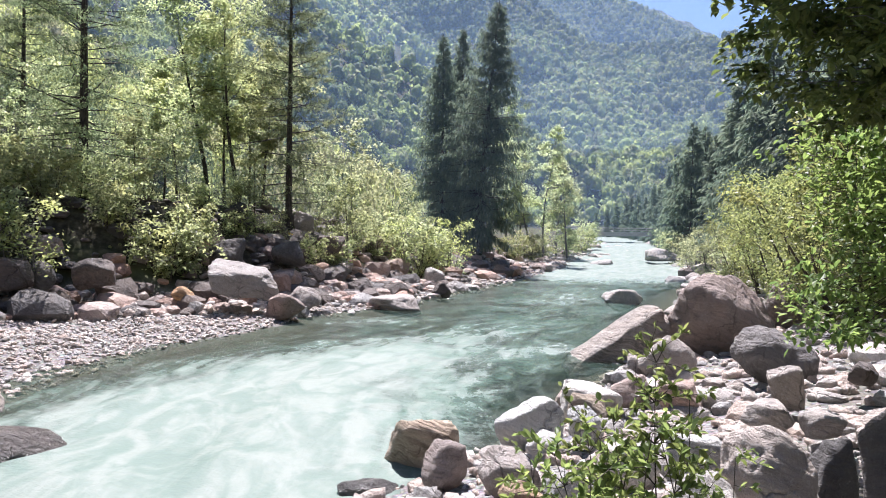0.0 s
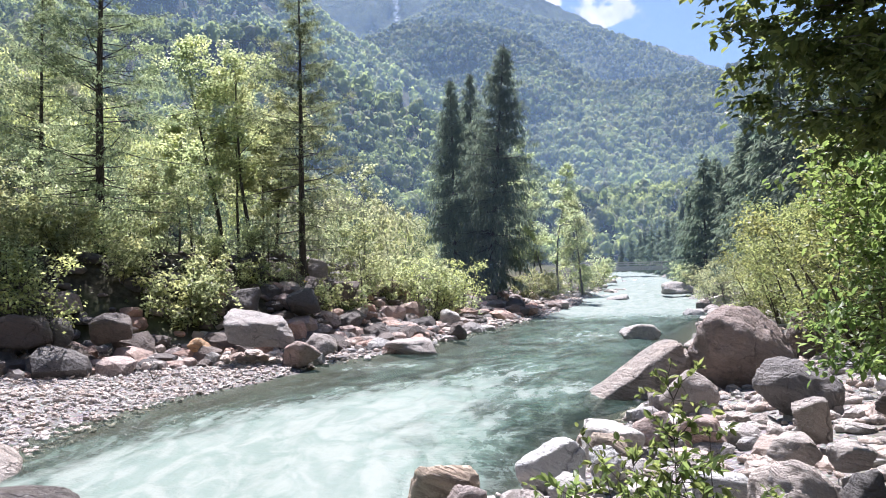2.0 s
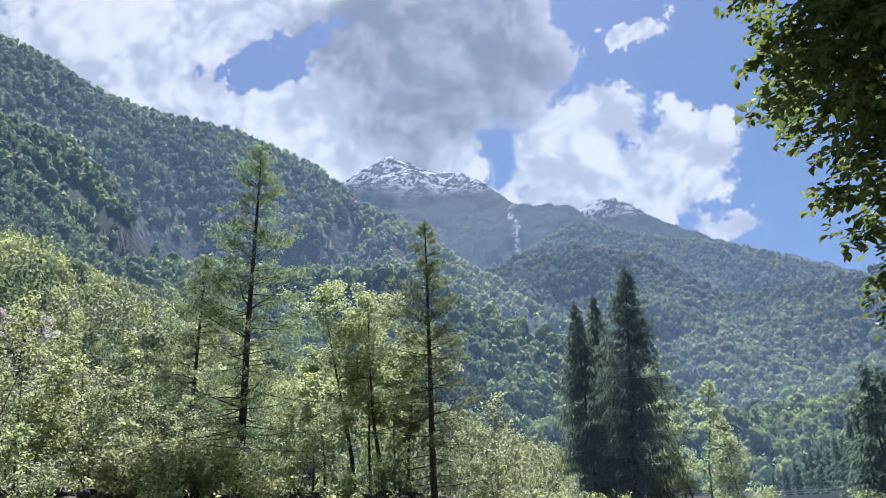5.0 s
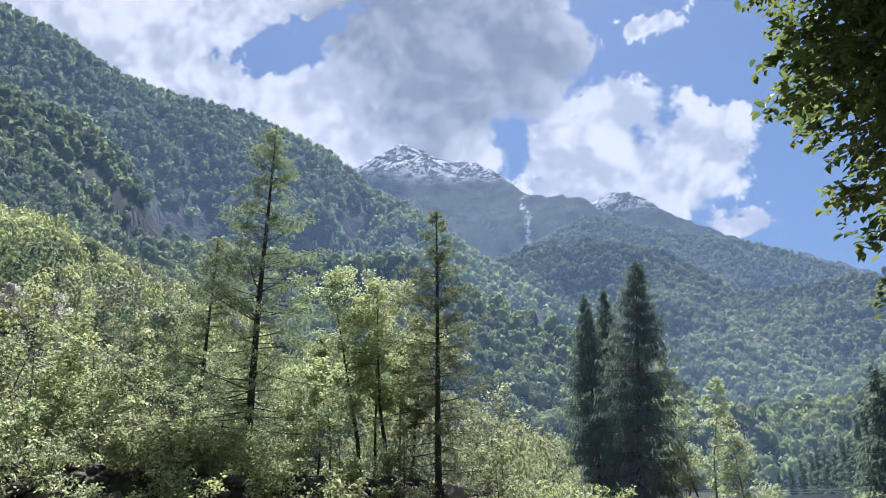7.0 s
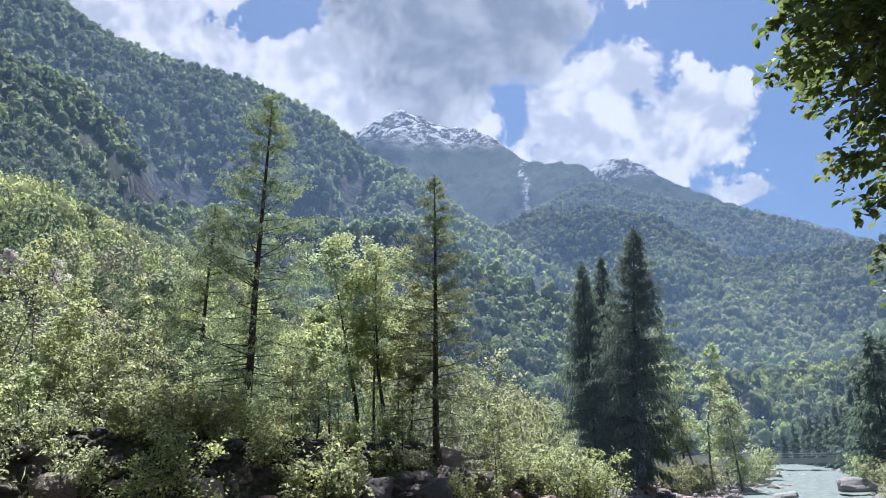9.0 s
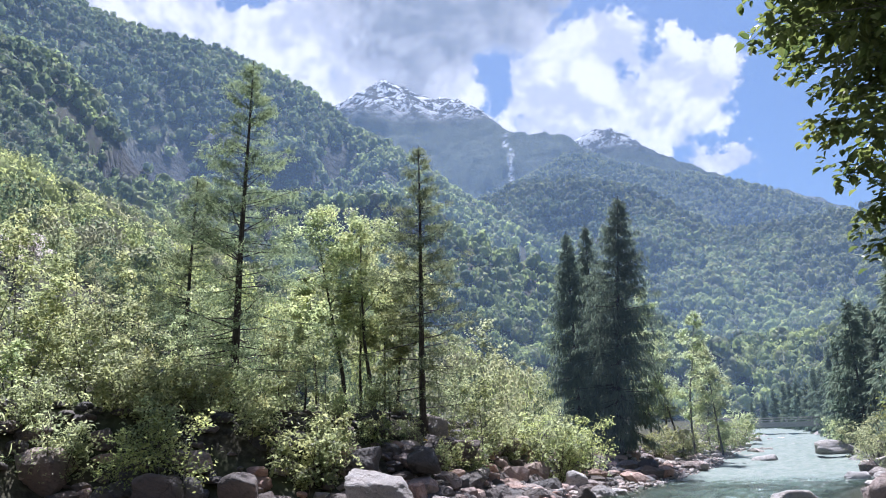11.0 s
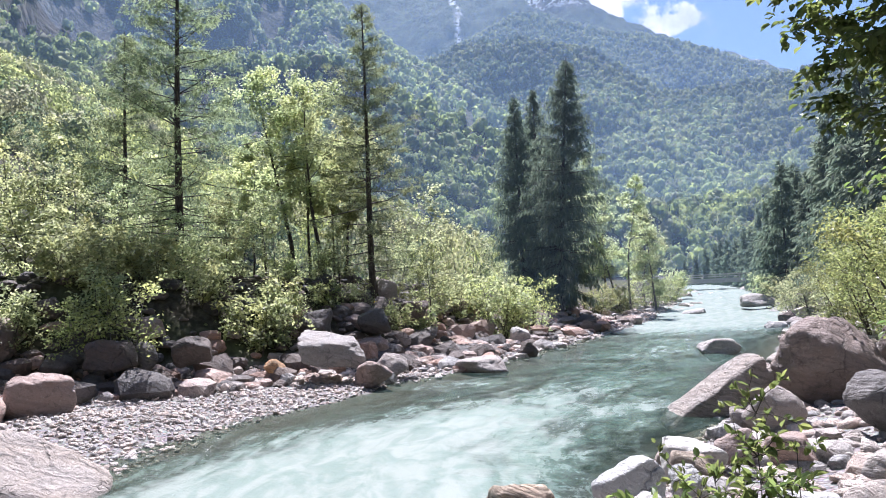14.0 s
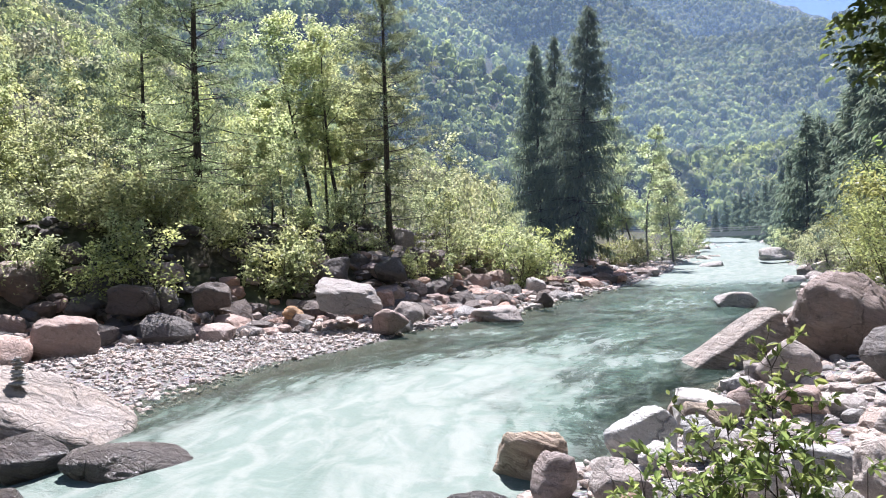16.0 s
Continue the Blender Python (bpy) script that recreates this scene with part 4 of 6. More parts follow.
boulder(1.45, 9.10, 0.27, 0.29, 0.23, 0.20, turn=-9, mat=M_ROCK_GREY, label="pale grey stone at the waters edge", cuts=7, blunt=0.07)
boulder(2.42, 11.11, 0.39, 0.51, 0.41, 0.34, turn=-12, mat=M_ROCK_GREY, label="pale blue-grey boulder at the waters edge", cuts=8)
boulder(2.21, 10.36, 0.47, 0.31, 0.25, 0.22, turn=-12, mat=M_ROCK_OCHRE, label="ochre-stained stone among pale boulders", blunt=0.15)
boulder(1.93, 9.12, 0.55, 0.25, 0.20, 0.26, turn=-12, mat=M_ROCK_GREY, label="white angular stone on the shore", cuts=6, blunt=0.07)
boulder(0.12, 8.47, 0.22, 0.31, 0.25, 0.33, turn=-1, mat=M_ROCK_PINK, label="pinkish boulder in the shallow water", cuts=7)
boulder(-0.23, 9.73, -0.01, 0.54, 0.43, 0.52, turn=1, mat=M_ROCK_OCHRE, label="ochre banded boulder in the shallow water", cuts=7, blunt=0.08, level=5)
boulder(-0.83, 8.69, -0.30, 0.41, 0.32, 0.34, turn=5, mat=M_ROCK_WET, label="wet brown rock in the shallow water", blunt=0.16)
boulder(0.79, 7.64, 0.37, 0.38, 0.30, 0.31, turn=-6, mat=M_ROCK, label="grey banded boulder on the shore", cuts=7)
boulder(3.55, 10.36, 0.66, 0.38, 0.30, 0.37, turn=-19, mat=M_ROCK_PINK, label="pale pinkish boulder on the shore", blunt=0.13)
boulder(3.18, 11.45, 0.48, 0.34, 0.27, 0.32, turn=-16, mat=M_ROCK_PINK, label="flat pinkish stone on the shore")
boulder(22.32, 58.46, 1.04, 1.02, 0.91, 1.31, turn=-21, mat=M_ROCK_DARK, label="dark block at the far end of the shore", cuts=6, blunt=0.06)
boulder(22.61, 71.54, 1.34, 1.65, 1.49, 0.79, turn=-18, mat=M_ROCK, label="flat rocks beside the rapids")
boulder(2.43, 6.54, 0.94, 0.29, 0.23, 0.24, turn=-20, mat=M_ROCK_GREY, label="pale flat stone on the shore", cuts=7)
boulder(2.04, 5.20, 1.00, 0.30, 0.24, 0.26, turn=-21, mat=M_ROCK_GREY, label="pale flat stone on the shore", cuts=7)
boulder(1.94, 7.12, 0.75, 0.33, 0.27, 0.26, turn=-15, mat=M_ROCK_GREY, label="pale angular stone on the shore", cuts=7)
boulder(1.30, 6.48, 0.60, 0.31, 0.25, 0.26, turn=-11, mat=M_ROCK_GREY, label="white angular stone on the shore", cuts=6, blunt=0.07)
boulder(4.16, 7.53, 1.05, 0.24, 0.19, 0.18, turn=-29, mat=M_ROCK, label="grey stone among the boulders")
boulder(5.80, 9.48, 1.20, 0.20, 0.16, 0.18, turn=-31, mat=M_ROCK_DARK, label="dark stone under the bank")
boulder(0.85, 6.81, 0.45, 0.25, 0.20, 0.17, turn=-7, mat=M_ROCK_OCHRE, label="pale ochre stone on the shore")


def scatter_rocks():
    """Middle-sized stones: shapes shared, each a thing of its own."""
    rng = np.random.default_rng(7)
    shapes = [rock_mesh("stone", 300 + k, (M_ROCK, M_ROCK_PINK, M_ROCK_DARK, M_PEBBLE)[k % 4], 3, 8, 0.09, 0.05) for k in range(16)]
    labels = ("grey angular stone on the river bank", "reddish angular stone on the river bank", "stone on the wooded bank, coloured dark for its shade", "pale rounded stone on the river bank")

    rests, spots = [Buf() for _ in range(4)], []
    forms = [rock_shape(330 + k, 2, 8, 0.09, 0.05)[0] for k in range(16)]

    def lay(x, y, size, k, sink=0.3):
        spots.append((x, y, size, k, sink))

    def settle(spots):
        ground = land(np.array([q[0] for q in spots]), np.array([q[1] for q in spots]))[0]
        for count, ((x, y, size, k, sink), z) in enumerate(zip(spots, ground)):
            sz, a = size * rng.uniform(0.45, 0.8), rng.uniform(0, 6.28)
            wx, wy = size * rng.uniform(0.8, 1.2, 2)
            z += sz * (1 - 2 * sink) * 0.8
            if count % 13:
                q = forms[k] * (wx, wy, sz)
                c, sn = math.cos(a), math.sin(a)
                rests[k % 4].add(np.c_[q[:, 0] * c - q[:, 1] * sn + x, q[:, 0] * sn + q[:, 1] * c + y, q[:, 2] + z], SPHERES[2][1], rng.uniform())
            else:
                ob = new("stone", shapes[k])
                ob.matrix_world = pose(x, y, z, rng.uniform(-15, 15), rng.uniform(-15, 15), math.degrees(a)) @ Matrix.Diagonal((wx, wy, sz, 1))
                tagged(ob, labels[k % 4], "stone", "stones on the banks")

    s = np.r_[0, np.cumsum(np.hypot(*np.diff(SHORE_L, axis=0).T))]
    sl = np.interp(5.0, SHORE_L[:, 1], s), np.interp(95.0, SHORE_L[:, 1], s)
    # the bank of boulders behind the gravel bar
    for _ in range(620):
        a = rng.uniform(np.interp(11.0, SHORE_L[:, 1], s), np.interp(62.0, SHORE_L[:, 1], s))
        c = np.array([np.interp(a, s, SHORE_L[:, i]) for i in (0, 1)])
        t = np.array([np.interp(a + 1, s, SHORE_L[:, i]) for i in (0, 1)]) - c
        nrm = np.array([-t[1], t[0]]) / np.hypot(*t)
        bar = np.interp(c[1], [0, 8, 12, 18, 21, 25, 30, 40, 50, 64, 100], [7, 8, 9, 9, 7, 4.5, 3.5, 4, 3.5, 2.5, 2.5])
        off = bar + rng.uniform(-2.4, 3.6)
        x, y = c + nrm * off
        if -24 < x and y > 14:
            lay(x, y, rng.choice([0.28, 0.42, 0.6, 0.9], p=[0.45, 0.3, 0.17, 0.08]), int(rng.choice([2, 6, 10, 14, 2, 6, 1, 13, 5, 9])))
    # broken stones where the gravel ends
    for _ in range(900):
        a = rng.uniform(np.interp(9.5, SHORE_L[:, 1], s), np.interp(40.0, SHORE_L[:, 1], s))
        c = np.array([np.interp(a, s, SHORE_L[:, i]) for i in (0, 1)])
        t = np.array([np.interp(a + 1, s, SHORE_L[:, i]) for i in (0, 1)]) - c
        nrm = np.array([-t[1], t[0]]) / np.hypot(*t)
        bar = np.interp(c[1], [0, 8, 12, 18, 21, 25, 30, 40, 50, 64, 100], [7, 8, 9, 9, 7, 4.5, 3.5, 4, 3.5, 2.5, 2.5])
        x, y = c + nrm * (bar + rng.uniform(-2.6, 1.8))
        if y > 14:
            lay(x, y, rng.choice([0.13, 0.2, 0.3, 0.42], p=[0.4, 0.35, 0.18, 0.07]), int(rng.choice([1, 5, 9, 13, 2, 6, 10, 0, 4, 3])))
    # stones up the bank under the shrubs, their shade in the dark colour
    for _ in range(700):
        a = rng.uniform(np.interp(9.5, SHORE_L[:, 1], s), np.interp(58.0, SHORE_L[:, 1], s))
        c = np.array([np.interp(a, s, SHORE_L[:, i]) for i in (0, 1)])
        t = np.array([np.interp(a + 1, s, SHORE_L[:, i]) for i in (0, 1)]) - c
        nrm = np.array([-t[1], t[0]]) / np.hypot(*t)
        bar = np.interp(c[1], [0, 8, 12, 18, 21, 25, 30, 40, 50, 64, 100], [7, 8, 9, 9, 7, 4.5, 3.5, 4, 3.5, 2.5, 2.5])
        x, y = c + nrm * (bar + rng.uniform(0.6, 6.5))
        if y > 14:
            lay(x, y, rng.choice([0.16, 0.25, 0.38, 0.55], p=[0.4, 0.33, 0.2, 0.07]), int(rng.choice([2, 6, 10, 14])))
    # the stony shore upstream of the gravel
    for _ in range(420):
        a = rng.uniform(np.interp(24.0, SHORE_L[:, 1], s), sl[1])
        c = np.array([np.interp(a, s, SHORE_L[:, i]) for i in (0, 1)])
        t = np.array([np.interp(a + 1, s, SHORE_L[:, i]) for i in (0, 1)]) - c
        nrm = np.array([-t[1], t[0]]) / np.hypot(*t)
        x, y = c + nrm * rng.uniform(-0.2, 7.0)
        lay(x, y, rng.choice([0.2, 0.3, 0.42, 0.6], p=[0.4, 0.35, 0.2, 0.05]), int(rng.choice([0, 3, 1, 4, 7, 8, 11, 12, 15])))
    # the heaped stones of the right shore
    s = np.r_[0, np.cumsum(np.hypot(*np.diff(SHORE_R, axis=0).T))]
    for _ in range(800):
        a = rng.uniform(np.interp(5.0, SHORE_R[:, 1], s), np.interp(52.0, SHORE_R[:, 1], s))
        c = np.array([np.interp(a, s, SHORE_R[:, i]) for i in (0, 1)])
        t = np.array([np.interp(a + 1, s, SHORE_R[:, i]) for i in (0, 1)]) - c
        nrm = np.array([t[1], -t[0]]) / np.hypot(*t)
        x, y = c + nrm * rng.uniform(0.1, 6.4)
        if math.hypot(x, y) > 4.5:
            lay(x, y, rng.choice([0.12, 0.2, 0.3, 0.42], p=[0.45, 0.33, 0.16, 0.06]), int(rng.choice([0, 3, 4, 7, 8, 11, 12, 15])))
    # stones that stand in the rapids and along the far shores
    for _ in range(200):
        a = rng.uniform(np.interp(48.0, SHORE_R[:, 1], s), np.interp(125.0, SHORE_R[:, 1], s))
        c = np.array([np.interp(a, s, SHORE_R[:, i]) for i in (0, 1)])
        t = np.array([np.interp(a + 1, s, SHORE_R[:, i]) for i in (0, 1)]) - c
        nrm = np.array([t[1], -t[0]]) / np.hypot(*t)
        x, y = c + nrm * rng.choice([rng.uniform(-11, 0), rng.uniform(-1.5, 3)], p=[0.3, 0.7])
        lay(x, y, rng.uniform(0.3, 0.9), int(rng.choice([0, 3, 2, 8, 12])), 0.1)
    settle(spots)
    for buf, mat, label in zip(rests, (M_ROCK, M_ROCK_PINK, M_ROCK_DARK, M_PEBBLE), labels):
        tagged(new("rubble", buf.mesh("rubble", mat, False)), label.replace("stone", "rubble"), "rubble", kind="stuff")


scatter_rocks()


def scatter_pebbles():
    """The cobbles of the gravel bar and of both shores, too many to count."""
    rng = np.random.default_rng(11)
    shapes = [rock_shape(500 + k, 1, 7, 0.15, 0.05) for k in range(12)]
    for name, label, region, count, lo, hi in (
            ("pebbles", "pale rounded cobbles and gravel of the river bar", "bar", 17000, 0.02, 0.10),
            ("pebbles", "pale cobbles between the boulders of the shore", "right", 3800, 0.03, 0.15),
            ("pebbles", "pinkish cobbles along the stony shore", "far", 3200, 0.06, 0.20)):
        buf = Buf()
        if region == "bar":
            k = rng.uniform(0, 1, (count, 2))
            yy = 9.0 + 19 * k[:, 0] ** 1.1
            xl = np.interp(yy, SHORE_L[:, 1], SHORE_L[:, 0])
            xx = xl + 0.4 - (0.2 + 13.5 * k[:, 1])
        elif region == "right":
            k = rng.uniform(0, 1, (count, 2))
            yy = 5.5 + 20 * k[:, 0] ** 1.3
            xx = np.interp(yy, SHORE_R[:, 1], SHORE_R[:, 0]) - 0.3 + 8.5 * k[:, 1]
        else:
            k = rng.uniform(0, 1, (count, 2))
            yy = 25 + 60 * k[:, 0]
            xx = np.interp(yy, SHORE_L[:, 1], SHORE_L[:, 0]) + 0.5 - 8 * k[:, 1]
        zz, g, *_ = land(xx, yy)
        ok = (g > 0.4) & (np.hypot(xx, yy) > 4.2)
        for x, y, z in zip(xx[ok], yy[ok], zz[ok]):
            p, f = shapes[rng.integers(0, 12)]
            size = lo + (hi - lo) * rng.uniform() ** 3.0
            a = rng.uniform(0, 6.28)
            c, sn = math.cos(a), math.sin(a)
            q = p * (size * rng.uniform(0.8, 1.4), size, size * rng.uniform(0.45, 0.9))
            q[:, 2] += q[:, 0] * rng.normal() * 0.25 + q[:, 1] * rng.normal() * 0.25
            q = np.c_[q[:, 0] * c - q[:, 1] * sn + x, q[:, 0] * sn + q[:, 1] * c + y, q[:, 2] + z + size * 0.25]
            buf.add(q, f, rng.uniform())
        tagged(new(name, buf.mesh(name, M_PEBBLE, True)), label, "pebbles", kind="stuff")


scatter_pebbles()


# ---- trees ----
def tube(buf, pts, radii, sides=6, tint=0.5):
    """A tapered limb along points."""
    pts, radii = np.asarray(pts, float), np.asarray(radii, float)
    d = np.gradient(pts, axis=0)
    d /= np.linalg.norm(d, axis=1)[:, None] + 1e-9
    ref = np.where(np.abs(d[:, 2:3]) > 0.9, np.array([[1.0, 0, 0]]), np.array([[0, 0, 1.0]]))
    u = np.cross(d, ref)
    u /= np.linalg.norm(u, axis=1)[:, None] + 1e-9
    w = np.cross(d, u)
    a = np.arange(sides) * 2 * np.pi / sides
    ring = pts[:, None] + radii[:, None, None] * (np.cos(a)[None, :, None] * u[:, None] + np.sin(a)[None, :, None] * w[:, None])
    n = len(pts)
    i, j = np.meshgrid(np.arange(n - 1), np.arange(sides), indexing="ij")
    p, q = i * sides + j, i * sides + (j + 1) % sides
    buf.add(ring.reshape(-1, 3), np.stack([p, q, q + sides, p + sides], -1).reshape(-1, 4), tint)


def leaves(buf, centre, size, rng, along=None, width=0.6, flat=0.4, tint=None):
    """Leaf blades: folded diamonds, one for each centre."""
    n = len(centre)
    if not n:
        return
    if along is None:
        along = rng.normal(size=(n, 3))
        along[:, 2] = along[:, 2] * 0.6 - 0.25
    along = along / (np.linalg.norm(along, axis=1)[:, None] + 1e-9)
    up = rng.normal(size=(n, 3)) * (1 - flat) + np.array([0, 0, flat * 2.0])
    side = np.cross(along, up)
    side /= np.linalg.norm(side, axis=1)[:, None] + 1e-9
    size = np.broadcast_to(size, (n,))[:, None]
    fold = np.cross(side, along) * size * 0.12
    base, tip = centre, centre + along * size
    mid = centre + along * size * 0.45
    v = np.stack([base, mid + side * size * width / 2 + fold, tip, mid - side * size * width / 2 + fold], 1).reshape(-1, 3)
    f = np.arange(n)[:, None] * 4 + np.array([[0, 1, 2, 3]])
    buf.add(v, f, rng.uniform(0, 1, n) if tint is None else tint)


def oval_leaves(buf, centre, size, rng, along, width=0.6, flat=0.4):
    """Leaf blades with rounded flanks and a folded midrib, for plants close to the stand."""
    n = len(centre)
    along = along / (np.linalg.norm(along, axis=1)[:, None] + 1e-9)
    up = rng.normal(size=(n, 3)) * (1 - flat) + np.array([0, 0, flat * 2.0])
    side = np.cross(along, up)
    side /= np.linalg.norm(side, axis=1)[:, None] + 1e-9
    size = np.broadcast_to(size, (n,))[:, None]
    nrm = np.cross(side, along)
    at = [centre, centre + along * size - nrm * size * 0.10]
    for t, w in ((0.28, 0.42), (0.66, 0.36)):
        for sign in (1, -1):
            at.append(centre + along * size * t + side * size * width * w * sign + nrm * size * 0.10)
    v = np.stack(at, 1).reshape(-1, 3)
    f = (np.arange(n)[:, None, None] * 6 + np.array([[0, 2, 4, 1], [0, 1, 5, 3]])[None]).reshape(-1, 4)
    buf.add(v, f, np.repeat(rng.uniform(0, 1, n), 2))


def limb(rng, start, direction, length, steps=6, wob=0.12, droop=0.0):
    d = np.asarray(direction, float) / np.linalg.norm(direction)
    pts = [np.asarray(start, float)]
    for k in range(steps):
        d = d + rng.normal(size=3) * wob + np.array([0, 0, -droop])
        d /= np.linalg.norm(d)
        pts.append(pts[-1] + d * length / steps)
    return np.array(pts)


def broadleaf(name, h, r, spread, count, size, seed, wood, leaf, stems=1, low=0.3, lean=(0.0, 0.0), shape=0.6, thin=0.22):
    """A broadleaved tree or shrub: stems, limbs and a crown of single leaves in clumps."""
    rng = np.random.default_rng(seed)
    root = new(name)
    bw, cw, trunks = Buf(), Buf(), []
    tips = []
    for s in range(stems):
        tw = Buf()
        trunks.append(tw)
        a0 = rng.uniform(0, 6.28)
        out = 0.0 if stems == 1 else rng.uniform(0.10, 0.55)
        foot = np.array([math.cos(a0), math.sin(a0), 0]) * (0.0 if stems == 1 else 0.12 * spread)
        hh = h * (1 if s == 0 else rng.uniform(0.6, 1.0))
        path = limb(rng, foot - [0, 0, 0.25], (lean[0] + out * math.cos(a0), lean[1] + out * math.sin(a0), 1), hh, 10, 0.05)
        rad = r * (1 if stems == 1 else 0.7) * (1 - 0.93 * np.linspace(0, 1, 11) ** 0.9)
        tube(tw, path, rad, 6)
        nl = max(5, int((16 if stems == 1 else 9)))
        for k in range(nl):
            t = low + (0.97 - low) * (k + rng.uniform()) / nl
            p = np.array([np.interp(t * 10, range(11), path[:, c]) for c in range(3)])
            prof = math.sin(math.pi * min(1, max(0.08, ((t - low) / (1 - low)) ** shape))) * 0.8 + 0.2
            a = rng.uniform(0, 6.28)
            ln = spread * prof * rng.uniform(0.55, 1.1) * (1 if stems == 1 else 0.8)
            br = limb(rng, p, (math.cos(a), math.sin(a), rng.uniform(0.3, 1.0)), ln, 6, 0.16, 0.05)
            rb = max(0.012, np.interp(t * 10, range(11), rad) * 0.45)
            tube(bw, br[::2], rb * (1 - 0.85 * np.linspace(0, 1, 4)), 4)
            for q in range(4):
                b = br[rng.integers(2, 7)]
                tw_path = limb(rng, b, rng.normal(size=3) + [0, 0, 0.3], ln * 0.5, 4, 0.2, 0.03)
                if q < 1:
                    tube(bw, tw_path[::2], rb * 0.35 * (1 - 0.8 * np.linspace(0, 1, 3)), 3)
                tips += [tw_path[2], tw_path[3], tw_path[4]]
            tips += [br[4], br[5], br[6]]
    tips = np.array(tips)
    which = rng.integers(0, len(tips), count)
    pick = tips[which]
    bright = rng.uniform(0.15, 0.85, len(tips))[which]
    clump = rng.normal(size=(count, 3)) * spread * thin * np.array([0.34, 0.34, 0.22])
    shade = np.clip(bright + rng.normal(size=count) * 0.2, 0, 1)
    leaves(cw, pick + clump, size * rng.uniform(0.6, 1.3, count), rng, tint=shade)
    for tw in trunks:
        part("trunk", tw.mesh("trunk", wood, True), root)
    tagged(part("branchwork", bw.mesh("branchwork", wood, True), root), kind="stuff")
    tagged(part("crown", cw.mesh("crown", leaf), root), kind="stuff")
    return root


def conifer(name, h, r, width, seed, wood, needle, kind="spruce", low=0.06, count=1.0, lean=(0.0, 0.0), taper=1.0):
    """A spruce (dense, with hanging sprays) or a larch (thin, with long bare boughs and tufts of needles)."""
    rng = np.random.default_rng(seed)
    root = new(name)
    tw, bw, cw = Buf(), Buf(), Buf()
    path = limb(rng, (0, 0, -0.3), (lean[0] + rng.normal() * 0.005, lean[1], 1), h + 0.3, 12, 0.006)
    tube(tw, path, r * (1 - 0.95 * np.linspace(0, 1, 13)) + 0.012, 8)
    spruce = kind == "spruce"
    z = h * low
    while z < h * 0.985:
        t = z / h
        if spruce:
            prof = min(1.0, (1 - t) / taper) ** 0.8 * (0.80 + 0.20 * smooth(0, 0.25, t))
        else:
            prof = (1 - t) ** 0.75 * (0.70 + 0.40 * smooth(0, 0.3, t))
        p = np.array([np.interp(z, path[:, 2], path[:, c]) for c in range(3)])
        for k in range(rng.integers(4, 7) if spruce else rng.integers(2, 5)):
            a = rng.uniform(0, 6.28)
            ln = width * prof * (rng.uniform(0.45, 1.2) if spruce else rng.uniform(0.55, 1.1)) + 0.10
            if not spruce:
                ln *= rng.choice([0.3, 0.75, 1.15]) if t < 0.4 else rng.uniform(0.6, 1.1)
            rise = (-0.30 + 0.85 * t) if spruce else (-0.28 + 0.85 * t)
            br = limb(rng, p, (math.cos(a), math.sin(a), rise + rng.normal() * 0.1), ln, 6, 0.06, 0.05 if spruce else 0.035)
            br[:, 2] += (np.linspace(0, 1, 7) ** 2.2) * ln * (0.10 if spruce else 0.20)
            if count > 0.5 or k % 2 == 0:
                tube(bw, br[::2], max(0.011, (0.026 if spruce else 0.019) * ln ** 0.5 * (1.2 - 0.5 * t)) * (1 - 0.85 * np.linspace(0, 1, 4)), 3)
            side = np.array([-math.sin(a), math.cos(a), 0])
            fwd = np.array([math.cos(a), math.sin(a), 0])
            if spruce:
                m = int((12 + 32 * ln) * count)
                u = rng.uniform(0.15, 1.02, m) ** 0.8
                c = np.stack([np.interp(u * 6, range(7), br[:, q]) for q in range(3)], 1)
                off = rng.normal(size=m)[:, None] * side * ln * 0.12
                c = c + off + np.c_[np.zeros((m, 2)), -np.abs(off).sum(1) * 0.35]
                hang = 1.5 if count > 0.5 else 0.7
                al = fwd * 0.3 + off / (np.abs(off).sum(1)[:, None] + 0.05) * 0.35 + rng.normal(size=(m, 3)) * 0.22 - np.array([0, 0, hang * (1 - 0.65 * t)])
                leaves(cw, c, rng.uniform(0.26, 0.85, m) * (1.1 - 0.55 * t) * (1.0 if count > 0.5 else 1.3), rng, al, 0.15 if count > 0.5 else 0.34, 0.3)
            else:
                # tufts sit on short side twigs, close together, with gaps between
                nodes = int((2 + 4.6 * ln) * count * (0.8 + 0.5 * smooth(0.1, 0.5, t)))
                if nodes < 1:
                    continue
                u = rng.uniform(0.22, 1.0, nodes) ** 0.7
                c = np.stack([np.interp(u * 6, range(7), br[:, q]) for q in range(3)], 1)
                off = rng.normal(size=nodes)[:, None] * side * ln * 0.10
                c = c + off + np.c_[np.zeros((nodes, 2)), -np.abs(off).sum(1) * 0.4]
                each = 11
                tint = np.clip(np.repeat(rng.uniform(0.1, 0.9, nodes), each) + rng.normal(size=nodes * each) * 0.15, 0, 1)
                c = np.repeat(c, each, 0) + rng.normal(size=(nodes * each, 3)) * (0.13, 0.13, 0.05)
                al = rng.normal(size=(nodes * each, 3)) + fwd * 0.4 - [0, 0, 0.2]
                leaves(cw, c, rng.uniform(0.08, 0.19, nodes * each), rng, al, 0.36, 0.2, tint)
        z += rng.uniform(0.16, 0.34) * (1.15 - 0.5 * t) * (1.0 if count > 0.5 else 1.7) if spruce else rng.uniform(0.15, 0.36)
    part("trunk", tw.mesh("trunk", wood, True), root)
    tagged(part("branchwork", bw.mesh("branchwork", wood, True), root), kind="stuff")
